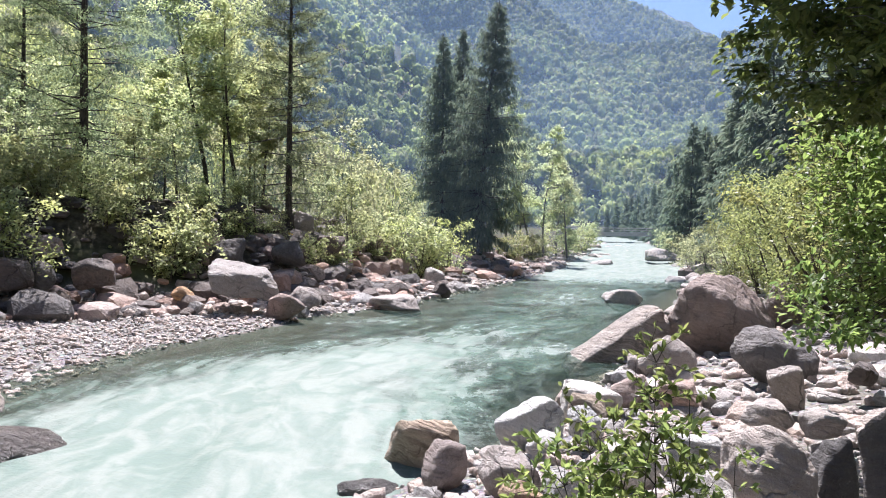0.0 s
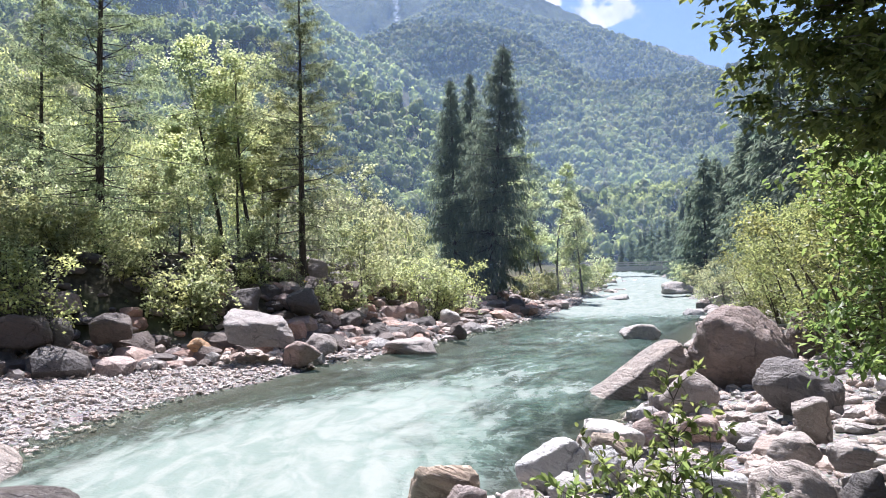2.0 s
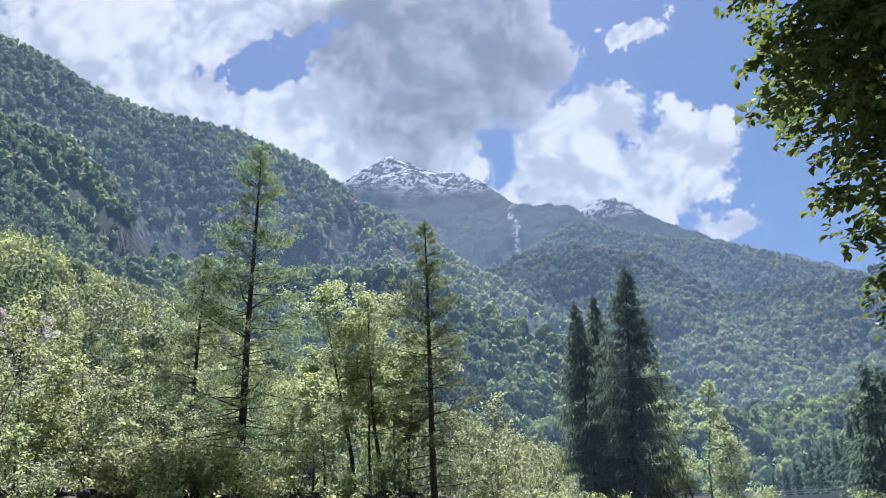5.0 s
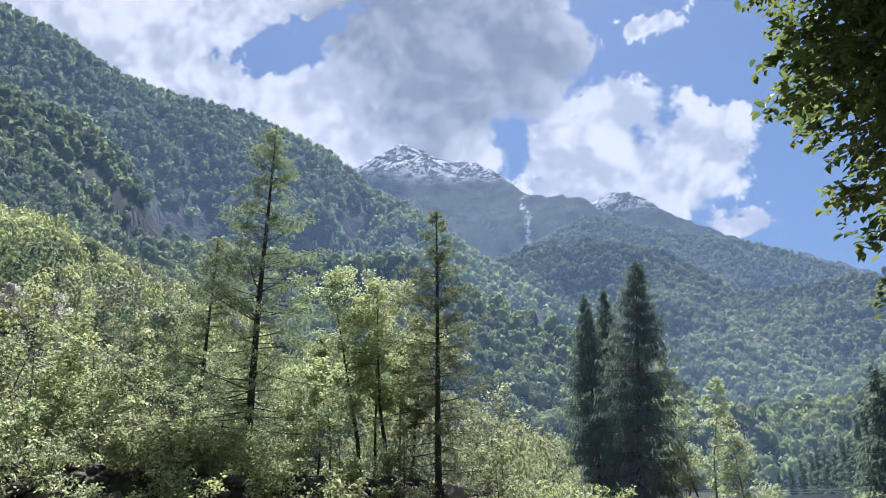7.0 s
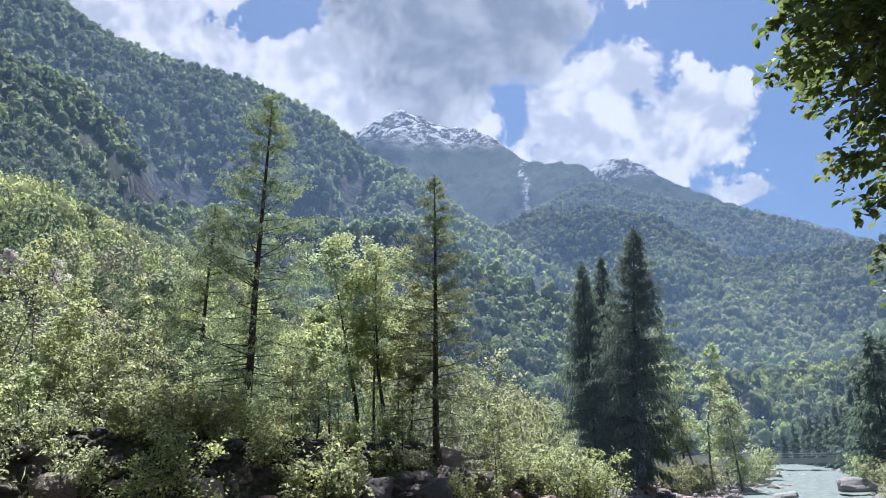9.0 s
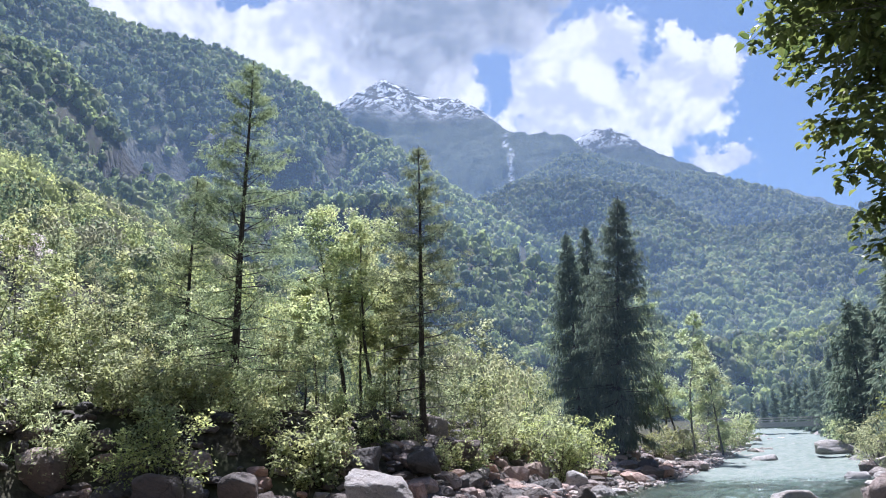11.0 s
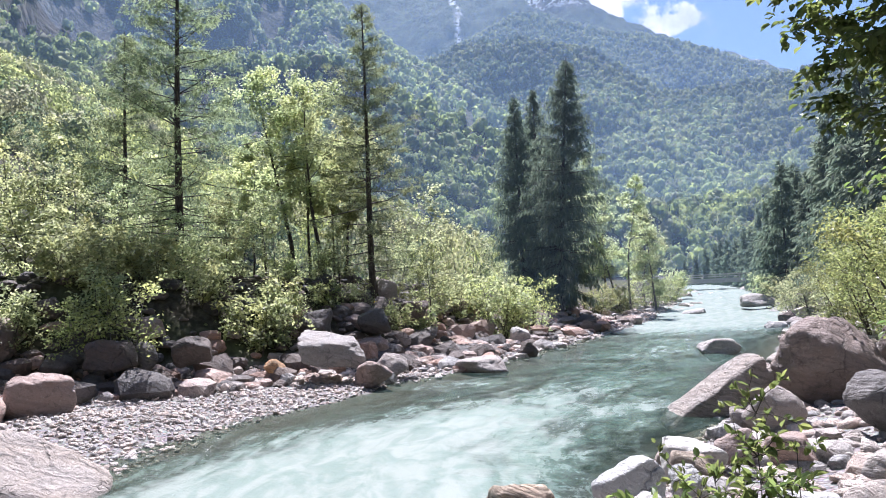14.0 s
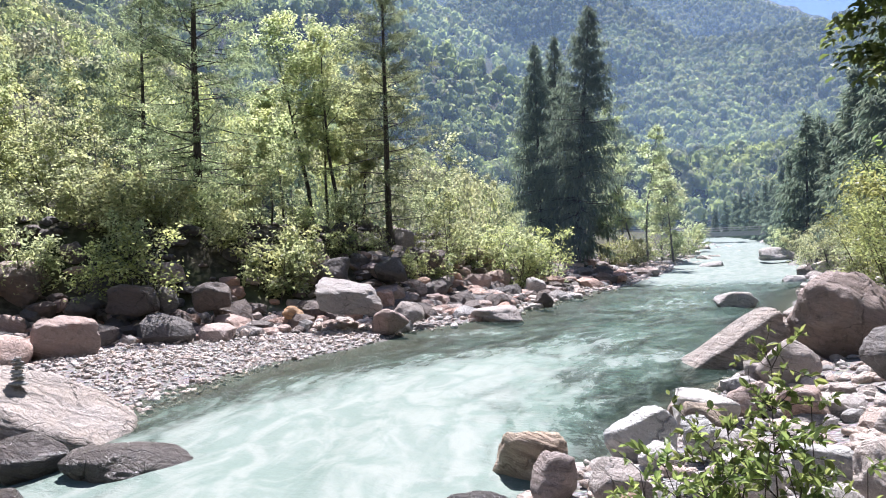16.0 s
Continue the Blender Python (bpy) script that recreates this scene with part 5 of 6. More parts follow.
    tagged(part("crown", cw.mesh("crown", needle), root), kind="stuff")
    return root


def plant(root, x, y, turn=0.0, scale=1.0, z=None, label="", category="tree", group=""):
    root.matrix_world = pose(x, y, (ground_z(x, y) if z is None else z) - 0.05, 0, 0, turn) @ Matrix.Scale(scale, 4)
    return tagged(root, label, category, group)


def again(root, x, y, turn, scale, z=None):
    m = pose(x, y, (ground_z(x, y) if z is None else z) - 0.05, 0, 0, turn)
    ob = copy_thing(root, m)
    ob.scale = (scale, scale, scale)
    return ob


def bearing(az, dist):
    return dist * math.sin(radians(az)), dist * math.cos(radians(az))


def height_to(az_base, dist, el_top, el_low=None):
    """Height of a tree that stands dist away and whose top rises to el_top."""
    x, y = bearing(az_base, dist)
    return 3.0 + dist * math.tan(radians(el_top)) - ground_z(x, y)


def on_slope(az, rise, near=60, far=330):
    """The first place on a bearing where the ground rises to that many degrees over the stand."""
    d = np.linspace(near, far, 140)
    x, y = d * math.sin(radians(az)), d * math.cos(radians(az))
    z = land(x, y)[0]
    k = int(np.argmax(np.degrees(np.arctan2(z - 3.0, d)) > rise))
    return float(x[k]), float(y[k]), float(z[k]), float(d[k])


# larches on the left bank
for az, dist, top, r, width, seed in ((-26.95, 34, 29.6, 0.21, 5.4, 21), (-12.15, 37, 23.6, 0.19, 4.8, 22), (-30.75, 42, 20.5, 0.17, 4.4, 23)):
    h = height_to(az, dist, top)
    plant(conifer("larch", h, r, width, seed, M_BARK, M_LARCH, "larch", 0.10), *bearing(az, dist), label="tall larch with bare drooping boughs and fresh needles", group="larches on the bank")
# the dark spruces by the bend
for az, dist, top, r, width, seed, lean in ((2.9, 60, 18.8, 0.30, 3.5, 31, 0.062), (0.1, 66, 16.1, 0.22, 2.6, 32, -0.006), (1.7, 70, 16.7, 0.22, 2.3, 33, 0.02)):
    h = height_to(az, dist, top)
    plant(conifer("spruce", h, r, width, seed, M_BARK, M_SPRUCE, "spruce", 0.07, 0.8, (lean, 0), 0.52), *bearing(az, dist), label="tall dark spruce with drooping boughs", group="spruces by the bend")
# birches between the larches
for az, dist, top, seed, lean, r, wide in ((-18.3, 41, 18.9, 41, (-0.07, 0), 0.15, 3.5), (-16.1, 40, 18.4, 42, (0.0, 0), 0.14, 3.3), (-17.2, 44, 16.6, 43, (0.03, 0), 0.11, 3.0), (-14.3, 43, 15.4, 44, (0.03, 0), 0.12, 3.1), (-15.2, 46, 12.5, 45, (0.02, 0), 0.09, 2.0), (-20.6, 45, 13.0, 46, (-0.03, 0), 0.09, 2.2)):
    h = height_to(az, dist, top)
    plant(broadleaf("birch", h, r, wide, 7200, 0.18, seed, M_BARK, M_LEAF, 1, 0.36, lean, 0.9, 0.20), *bearing(az, dist), label="slender birch in fresh pale green leaf", group="birches on the bank")
# pale thin trees past the spruces
for az, dist, top, seed in ((8.4, 72, 9.6, 51), (6.5, 80, 11.6, 52), (10.3, 78, 6.6, 53), (5.4, 75, 8.5, 54), (7.4, 76, 8.6, 55), (9.4, 82, 7.2, 56)):
    h = height_to(az, dist, top)
    plant(broadleaf("alder", h, 0.13, 2.6, 4200, 0.21, seed, M_BARK_GREY, M_LEAF_PALE, 1, 0.25), *bearing(az, dist), label="thin grey-barked alder with sparse pale leaves", group="alders by the bend")


def undergrowth():
    rng = np.random.default_rng(5)
    kinds = [plant(broadleaf("shrub", 3.0, 0.05, 1.7, 1900, 0.16, 61, M_TWIG, M_LEAF_PALE, 5, 0.12), *bearing(-1.2, 47), label="bright green willow shrub on the bank", category="shrub", group="shrubs on the bank"),
             plant(broadleaf("shrub", 2.4, 0.04, 1.6, 1700, 0.155, 62, M_TWIG, M_LEAF, 4, 0.10), *bearing(-31, 32), label="leafy green shrub over the boulders", category="shrub", group="shrubs on the bank"),
             plant(broadleaf("shrub", 4.2, 0.05, 1.9, 1900, 0.16, 63, M_TWIG, M_LEAF_PALE, 3, 0.2), *bearing(-36, 33), label="young pale-leaved tree on the bank", category="shrub", group="shrubs on the bank")]
    saplings = [plant(broadleaf("sapling", 6.0, 0.06, 1.9, 1400, 0.19, 71, M_BARK, M_LEAF, 1, 0.3), *bearing(-21.5, 36), label="thin sapling in spring leaf", group="saplings on the bank"),
                plant(broadleaf("sapling", 7.5, 0.07, 2.2, 1600, 0.19, 72, M_BARK_GREY, M_LEAF_PALE, 2, 0.3), *bearing(-7.5, 44), label="thin sapling in pale spring leaf", group="saplings on the bank")]
    # shrubs along the top of the boulder bank
    for az, dist, k, sc in ((-36.5, 34.2, 2, 1.2), (-34, 32.2, 1, 1.2), (-29, 31.2, 1, 1.0), (-27, 33.2, 0, 0.9), (-25, 32.2, 1, 0.9), (-23, 34.2, 0, 0.8), (-20.5, 31.7, 1, 0.85), (-18.5, 34.2, 1, 0.7), (-16.5, 36.2, 0, 0.7), (-9.5, 38, 0, 0.8), (-7.5, 41, 1, 1.0), (-5.3, 44, 0, 1.05), (-3.6, 46, 1, 1.1), (-2.2, 44, 0, 1.3), (0.4, 48, 0, 1.25), (-6.4, 47, 2, 0.8), (5.8, 66, 1, 1.2), (7.2, 70, 0, 1.1), (8.6, 74, 1, 1.3), (9.8, 80, 0, 1.3), (11, 90, 1, 1.5), (11.6, 100, 0, 1.6), (10.6, 86, 2, 1.0), (-45, 30, 1, 1.3), (-33, 30.0, 1, 1.0), (-44, 28.0, 0, 0.8), (-38.6, 28.3, 0, 0.8), (-32.6, 28.7, 0, 0.75), (-40.5, 29.8, 0, 0.8), (-34.6, 30.6, 0, 0.75), (-29.3, 30.6, 0, 0.7), (-25.4, 30.4, 1, 0.85), (-19.2, 31.8, 1, 0.7), (-15.8, 33.4, 1, 0.75), (-13.2, 35, 0, 0.6), (-11, 35, 1, 0.7), (-9, 36.5, 1, 0.8), (-21.5, 29.4, 1, 1.2), (-19.8, 30.6, 0, 0.7)):
        again(kinds[k], *bearing(az, dist), rng.uniform(0, 360), sc * rng.uniform(0.9, 1.1))
    # young trees that lean out over the boulders
    for az, dist, k, sc in ((-35, 33.5, 1, 0.75), (-29.5, 36, 1, 0.7), (-23.5, 33.5, 0, 0.7), (-20, 34, 1, 0.6), (-14.8, 35.5, 0, 0.6), (-10.6, 39, 1, 0.6)):
        again(saplings[k], *bearing(az, dist), rng.uniform(0, 360), sc)
    # tall young alders over the left end of the bank
    tall = plant(broadleaf("alder", 9.0, 0.07, 2.3, 3300, 0.19, 73, M_BARK_GREY, M_LEAF, 4, 0.22, (0.0, 0.0), 0.6, 0.24), *bearing(-41.6, 34.5), label="many-stemmed young alder in bright leaf on the bank", group="young alders on the bank")
    for az, dist, sc in ((-44.5, 35, 1.0), (-47.5, 36, 1.1), (-37.2, 36, 0.92), (-34.8, 38, 0.7), (-50, 36, 1.0)):
        again(tall, *bearing(az, dist), rng.uniform(0, 360), sc)
    bright = plant(broadleaf("shrub", 4.3, 0.05, 2.0, 1000, 0.16, 74, M_BARK_GREY, M_LEAF_MAPLE, 3, 0.3, (0.0, 0.0), 0.6, 0.24), *bearing(-30.9, 26.9), label="bright yellow-green maple sapling with pale stems over the boulders", category="shrub", group="young maples on the bank")
    for az, dist, sc in ((-34.4, 27.4, 0.75), (-1.0, 45, 1.0), (0.9, 47, 1.05), (-3.4, 45, 0.9)):
        again(bright, *bearing(az, dist), rng.uniform(0, 360), sc)
    # saplings and shrubs through the wood behind
    for _ in range(46):
        az, dist = rng.uniform(-50, 1), rng.uniform(38, 84)
        again(saplings[rng.integers(0, 2)] if rng.uniform() < 0.7 else kinds[rng.integers(0, 3)], *bearing(az, dist), rng.uniform(0, 360), rng.uniform(0.5, 1.0))


undergrowth()


def bank_plants():
    """Low leafy growth and grass that cover the left bank and the wood's floor."""
    rng = np.random.default_rng(19)
    n = 2600
    az, dist = rng.uniform(-52, 12, n), 24 + 42 * rng.uniform(0, 1, n) ** 1.6
    x, y = dist * np.sin(np.radians(az)), dist * np.cos(np.radians(az))
    z, g, *_ = land(x, y)
    ok = (g < 0.05) & (rng.uniform(size=n) < smooth(11, 16, near_polyline(np.c_[x, y], np.c_[SHORE_L, SHORE_L[:, 1]])[0])) & ~inside(np.c_[x, y], np.r_[SHORE_L, SHORE_R[::-1]])
    buf, grass = Buf(), Buf()
    for p in np.c_[x, y, z][ok]:
        size = rng.uniform(0.25, 0.8)
        m = 26
        c = rng.normal(size=(m, 3)) * size * (0.5, 0.5, 0.35) + p + [0, 0, size * 0.5]
        leaves(buf, c, rng.uniform(0.10, 0.22, m), rng, tint=np.clip(rng.uniform() + rng.normal(size=m) * 0.1, 0, 1))
        q = p + np.c_[rng.normal(size=(10, 2)) * 0.5, np.zeros(10)]
        leaves(grass, q, rng.uniform(0.2, 0.55, 10), rng, np.c_[rng.normal(size=(10, 2)) * 0.35, np.ones(10)], 0.10, 0.0)
    tagged(new("undergrowth", buf.mesh("undergrowth", M_LEAF)), "low leafy undergrowth on the wooded bank", "undergrowth", kind="stuff")
    tagged(new("grass", grass.mesh("grass", M_LEAF_PALE)), "tufts of grass on the wooded bank", "grass", kind="stuff")


bank_plants()


def right_bank():
    rng = np.random.default_rng(6)
    # conifers that line the far right bank
    first = plant(conifer("spruce", 16.6, 0.2, 3.9, 81, M_BARK, M_SPRUCE, "spruce", 0.05, 0.36), *bearing(19.6, 92), label="green spruce on the far bank", group="spruces on the far bank")
    for az, dist in ((17.0, 135), (17.5, 126), (18.2, 118), (18.8, 106), (20.6, 98), (21.3, 88), (22.2, 82), (23.2, 76), (24.2, 72), (25.5, 66), (27, 62), (16.4, 146), (15.8, 158), (21.8, 96), (22.8, 90), (24.6, 82), (29, 60), (31, 58), (14.9, 175), (15.3, 168), (18.0, 130), (19.3, 112), (20.1, 106), (13.4, 182), (14.2, 186), (12.6, 178), (16.9, 150)):
        el = np.interp(az, [12, 15, 16.5, 17.8, 18.8, 20, 21.5, 22.7, 24, 30], [2.6, 3.3, 4.3, 5.2, 7.0, 8.6, 10.2, 12.6, 15.0, 18.0]) * rng.uniform(0.8, 1.02)
        again(first, *bearing(az, dist), rng.uniform(0, 360), height_to(az, dist, el) / 16.6)
    # bushes and young trees over the boulders
    bush = plant(broadleaf("alder", 4.6, 0.07, 2.1, 10000, 0.092, 91, M_TWIG, M_LEAF_ALDER, 6, 0.05, (0.0, 0.0), 0.6, 0.20), *bearing(26.6, 26), label="bushy alder in yellow-green leaf over the boulders", group="alders on the right bank")
    for az, dist, sc in ((28.8, 23, 1.15), (25.2, 34, 1.1), (30.5, 21, 1.3), (23.5, 44, 1.0), (32.5, 24, 1.5), (27.6, 31, 1.4)):
        again(bush, *bearing(az, dist), rng.uniform(0, 360), sc)
    shrub = plant(broadleaf("shrub", 3.4, 0.05, 1.7, 2600, 0.14, 92, M_TWIG, M_LEAF_PALE, 5, 0.08), *bearing(20.0, 62), label="pale willow shrub at the edge of the stony shore", category="shrub", group="willows on the far shore")
    for az, dist, sc in ((19.0, 75, 1.1), (18.1, 90, 1.2), (21.3, 56, 1.2), (22.3, 50, 1.0), (17.6, 105, 1.2)):
        again(shrub, *bearing(az, dist), rng.uniform(0, 360), sc)


right_bank()


def near_beech():
    """The tree beside the stand: its trunk is out of view, its boughs reach over the stones."""
    rng = np.random.default_rng(77)
    root = new("beech")
    tw, cw = Buf(), Buf()
    foot = np.array([6.6, 5.2, ground_z(6.6, 5.2) - 0.2])
    path = limb(rng, foot, (-0.06, 0.02, 1), 9.5, 12, 0.03)
    tube(tw, path, 0.20 * (1 - 0.75 * np.linspace(0, 1, 13)), 10)
    # boughs end in sprays of twigs; the crown's edge leans in from the right, with a gap between two lobes
    edge = ([6, 9, 11, 12.8, 15, 17, 20, 22, 23.5, 25, 27, 30, 33, 36, 42], [30, 28, 26, 25, 25.5, 25, 23.5, 22.4, 24, 22.5, 21.2, 20.4, 19.8, 19.2, 18.5])
    for k in range(170):
        el = rng.uniform(8, 43)
        az = np.interp(el, *edge) + rng.normal() * 0.9 + (rng.uniform(0, 1) ** 1.3) * 13
        dist = rng.uniform(5.4, 7.6)
        tip = np.array([*bearing(az, dist), 3.0 + dist * math.tan(radians(el))])
        start = np.clip(tip[2] - foot[2] - rng.uniform(0.2, 1.0), 1.2, 8.5)
        p = np.array([np.interp(start + foot[2], path[:, 2], path[:, c]) for c in range(3)])
        t = np.linspace(0, 1, 9)[:, None]
        br = p + (tip - p) * t + np.array([0, 0, 0.25]) * np.sin(np.pi * t) + rng.normal(size=(9, 3)) * 0.04 * np.sin(np.pi * t)
        tube(tw, br, 0.022 * (1 - 0.85 * np.linspace(0, 1, 9)), 5)
        ln = np.linalg.norm(tip - p)
        for q in range(13):
            b = br[rng.choice([4, 5, 6, 7, 8, 8])]
            twig = limb(rng, b, (tip - p) / ln + rng.normal(size=3) * [0.8, 0.8, 0.3], rng.uniform(0.2, 0.5), 6, 0.18, 0.04)
            if q % 3 == 0:
                tube(tw, twig[::2], 0.005 * (1 - 0.7 * np.linspace(0, 1, 4)), 3)
            m = rng.integers(13, 24)
            u = rng.uniform(0.1, 1.0, m)
            c = np.stack([np.interp(u * 6, range(7), twig[:, w]) for w in range(3)], 1) + rng.normal(size=(m, 3)) * [0.04, 0.04, 0.025]
            al = rng.normal(size=(m, 3)) * [0.8, 0.8, 0.4] + (twig[-1] - twig[0]) * 1.2 - [0, 0, 0.3]
            oval_leaves(cw, c, rng.uniform(0.06, 0.11, m), rng, al, 0.72, 0.8)
    part("trunk", tw.mesh("trunk", M_BARK_GREY, True), root)
    tagged(part("crown", cw.mesh("crown", M_LEAF_NEAR), root), kind="stuff")
    tagged(root, "leafy beech whose boughs reach over the shore", "tree")
    # low boughs of a hazel with large bright leaves
    root = new("hazel")
    tw, cw = Buf(), Buf()
    foot = np.array([7.4, 8.6, ground_z(7.4, 8.6) - 0.1])
    for k in range(46):
        az = rng.uniform(28.2, 36.5)
        dist, el = rng.uniform(7.6, 9.6), rng.uniform(-6.5, 9.0)
        tip = np.array([*bearing(az, dist), 3.0 + dist * math.tan(radians(el))])
        t = np.linspace(0, 1, 9)[:, None]
        br = foot + (tip - foot) * t + np.array([0.1, 0, 0.9]) * np.sin(np.pi * t) + rng.normal(size=(9, 3)) * 0.03
        tube(tw, br, 0.024 * (1 - 0.85 * np.linspace(0, 1, 9)), 5)
        for k in range(13):
            b = br[rng.integers(4, 9)]
            twig = limb(rng, b, (tip - foot) * 0.2 + rng.normal(size=3) * [0.6, 0.6, 0.3], rng.uniform(0.3, 0.75), 6, 0.16, 0.05)
            tube(tw, twig, 0.006 * (1 - 0.7 * np.linspace(0, 1, 7)), 3)
            m = rng.integers(12, 22)
            u = rng.uniform(0.1, 1.0, m)
            c = np.stack([np.interp(u * 6, range(7), twig[:, q]) for q in range(3)], 1) + rng.normal(size=(m, 3)) * 0.05
            al = rng.normal(size=(m, 3)) * 0.7 + (twig[-1] - twig[0]) - [0, 0, 0.3]
            oval_leaves(cw, c, rng.uniform(0.06, 0.115, m), rng, al, 0.72, 0.75)
    part("trunk", tw.mesh("trunk", M_TWIG, True), root)
    tagged(part("crown", cw.mesh("crown", M_LEAF_NEAR), root), kind="stuff")
    tagged(root, "hazel with large bright yellow-green leaves over the stones", "tree")


near_beech()


def near_plants():
    """Slim leafy shoots that grow between the stones in front of the stand."""
    rng = np.random.default_rng(78)
    # bearing, distance, rise of the top
    for az, dist, el, lean, n in ((19.8, 3.7, -9.5, 0.10, 16), (17.6, 3.8, -12.5, -0.15, 14), (14.5, 3.7, -14.8, -0.25, 14), (10.3, 3.9, -14.6, -0.35, 12), (21.5, 3.9, -11.5, 0.2, 10), (12.5, 3.5, -16.5, -0.2, 12), (16, 3.6, -15.5, 0.1, 12), (8.0, 4.0, -17.5, -0.3, 8), (18.6, 3.6, -14, 0.15, 10), (24.5, 4.2, -15.5, 0.1, 5), (12.4, 3.3, -18.8, -0.1, 12), (9.3, 3.4, -20.0, -0.15, 9)):
        root = new("shoot")
        x, y = bearing(az, dist)
        z0 = ground_z(x - lean * 0.5, y)
        top = 3.0 + dist * math.tan(radians(el))
        tw, cw = Buf(), Buf()
        path = limb(rng, (x - lean, y, z0 - 0.05), (lean, 0.05, top - z0), math.hypot(top - z0, lean) * 1.02, 8, 0.05)
        tube(tw, path, 0.008 * (1 - 0.75 * np.linspace(0, 1, 9)), 5)
        for k in range(int(n * 2.5)):
            b = path[rng.integers(2, 9)]
            twig = limb(rng, b, rng.normal(size=3) * [1, 0.8, 0.4] + [0, 0, 0.55], rng.uniform(0.10, 0.30), 5, 0.15)
            tube(tw, twig, 0.0035 * (1 - 0.7 * np.linspace(0, 1, 6)), 3)
            m = rng.integers(6, 13)
            u = rng.uniform(0.2, 1.0, m)
            c = np.stack([np.interp(u * 5, range(6), twig[:, q]) for q in range(3)], 1)
            al = rng.normal(size=(m, 3)) * 0.6 + (twig[-1] - twig[0]) * 3
            oval_leaves(cw, c, rng.uniform(0.034, 0.070, m), rng, al, 0.62, 0.5)
        part("stem", tw.mesh("stem", M_TWIG, True), root)
        part("foliage", cw.mesh("foliage", M_LEAF_YELLOW), root)
        tagged(root, "slim leafy shoot growing between the stones", "plant", "shoots between the stones")


near_plants()


def left_extras():
    """Blossoming trees on the slope, a dead trunk among them, a dry bush on the gravel."""
    for az, foot, seed in ((-43.9, 11.6, 301), (-41.5, 11.8, 302), (-42.9, 12.3, 304)):
        x, y, z, dist = on_slope(az, foot)
        h = dist * (math.tan(radians(15.0)) - math.tan(radians(foot)))
        plant(broadleaf("cherry", h, 0.09, 0.36 * h, 2400, 0.03 * h + 0.05, seed, M_BARK, M_BLOSSOM, 1, 0.3), x, y, z=z, label="small wild cherry in white blossom on the slope", group="cherries on the slope")
    rng = np.random.default_rng(303)
    x, y, z, dist = on_slope(-42.5, 9.0)
    buf = Buf()
    path = limb(rng, (0, 0, -0.3), (0.05, 0, 1), 7.0, 9, 0.03)
    tube(buf, path, 0.20 * (1 - 0.45 * np.linspace(0, 1, 10)), 8)
    tube(buf, limb(rng, path[7], (-0.7, 0.1, 0.5), 0.7, 3, 0.1), np.array([0.07, 0.06, 0.045, 0.02]), 5)
    dead = new("snag", buf.mesh("snag", M_BARK, True))
    dead.matrix_world = pose(x, y, z) @ Matrix.Scale(dist * 0.095 / 7.0, 4)
    tagged(dead, "broken dead trunk standing among the trees", "dead tree")
    x, y = bearing(-12.0, 36.3)
    plant(broadleaf("broom", 0.8, 0.012, 0.5, 500, 0.07, 305, M_TWIG, M_YELLOW, 5, 0.1), x, y, label="small broom bush in yellow flower at the foot of a larch", category="bush")
    x, y = -9.2, 21.3
    buf = Buf()
    for k in range(16):
        tube(buf, limb(rng, (0, 0, -0.03), rng.normal(size=3) * [0.8, 0.8, 0.2] + [0, 0, 0.8], rng.uniform(0.35, 0.75), 5, 0.2), 0.009 * (1 - 0.8 * np.linspace(0, 1, 6)), 3)
    dry = new("dry_bush", buf.mesh("dry_bush", M_TWIG, True))
    dry.matrix_world = pose(x, y, ground_z(x, y))
    tagged(dry, "small dry leafless bush on the gravel bar", "bush")


left_extras()


# ---- woods on the slopes ----
def crown_form(rng, lumps, each, tri, core, loose=0.35):
    """A crown of unit size: lumps of leafy facets round a darker heart; its points, its triangles and how light each is."""
    v, f, light, count = [], [], [], 0
    d = rng.normal(size=(lumps, 3))
    d /= np.linalg.norm(d, axis=1)[:, None]
    d[:, 2] = np.abs(d[:, 2]) * 1.1 - 0.35
    mids = d * rng.uniform(0.42, 0.66, lumps)[:, None]
    for c, r in zip(mids, rng.uniform(0.34, 0.52, lumps)):
        u = rng.normal(size=(each, 3)) + c * 1.2
        u /= np.linalg.norm(u, axis=1)[:, None]
        q = c + u * r * rng.uniform(0.85, 1.06, each)[:, None]
        nrm = u + rng.normal(size=(each, 3)) * loose
        nrm /= np.linalg.norm(nrm, axis=1)[:, None]
        e1 = np.cross(nrm, rng.normal(size=(each, 3)))
        e1 /= np.linalg.norm(e1, axis=1)[:, None]
        e2 = np.cross(nrm, e1)
        w = tri * rng.uniform(0.6, 1.3, each)[:, None]
        v.append(np.stack([q + e1 * w, q - e1 * w * 0.5 + e2 * w * 0.87, q - e1 * w * 0.5 - e2 * w * 0.87], 1).reshape(-1, 3))
        f.append(np.arange(each * 3).reshape(-1, 3) + count)
        light.append(rng.normal() * 0.10 * loose / 0.35 + rng.normal(size=each) * 0.2 * loose)
        count += each * 3
    if core:
        cv, cf = SPHERES[core]
        near = np.max(1 - np.linalg.norm(cv[:, None] * 0.75 - mids[None], axis=2), axis=1)
        v.append(cv * (0.50 + 0.30 * near)[:, None])
        f.append(cf + count)
        light.append(np.full(len(cf), -0.05))
    return np.concatenate(v), np.concatenate(f), np.concatenate(light)


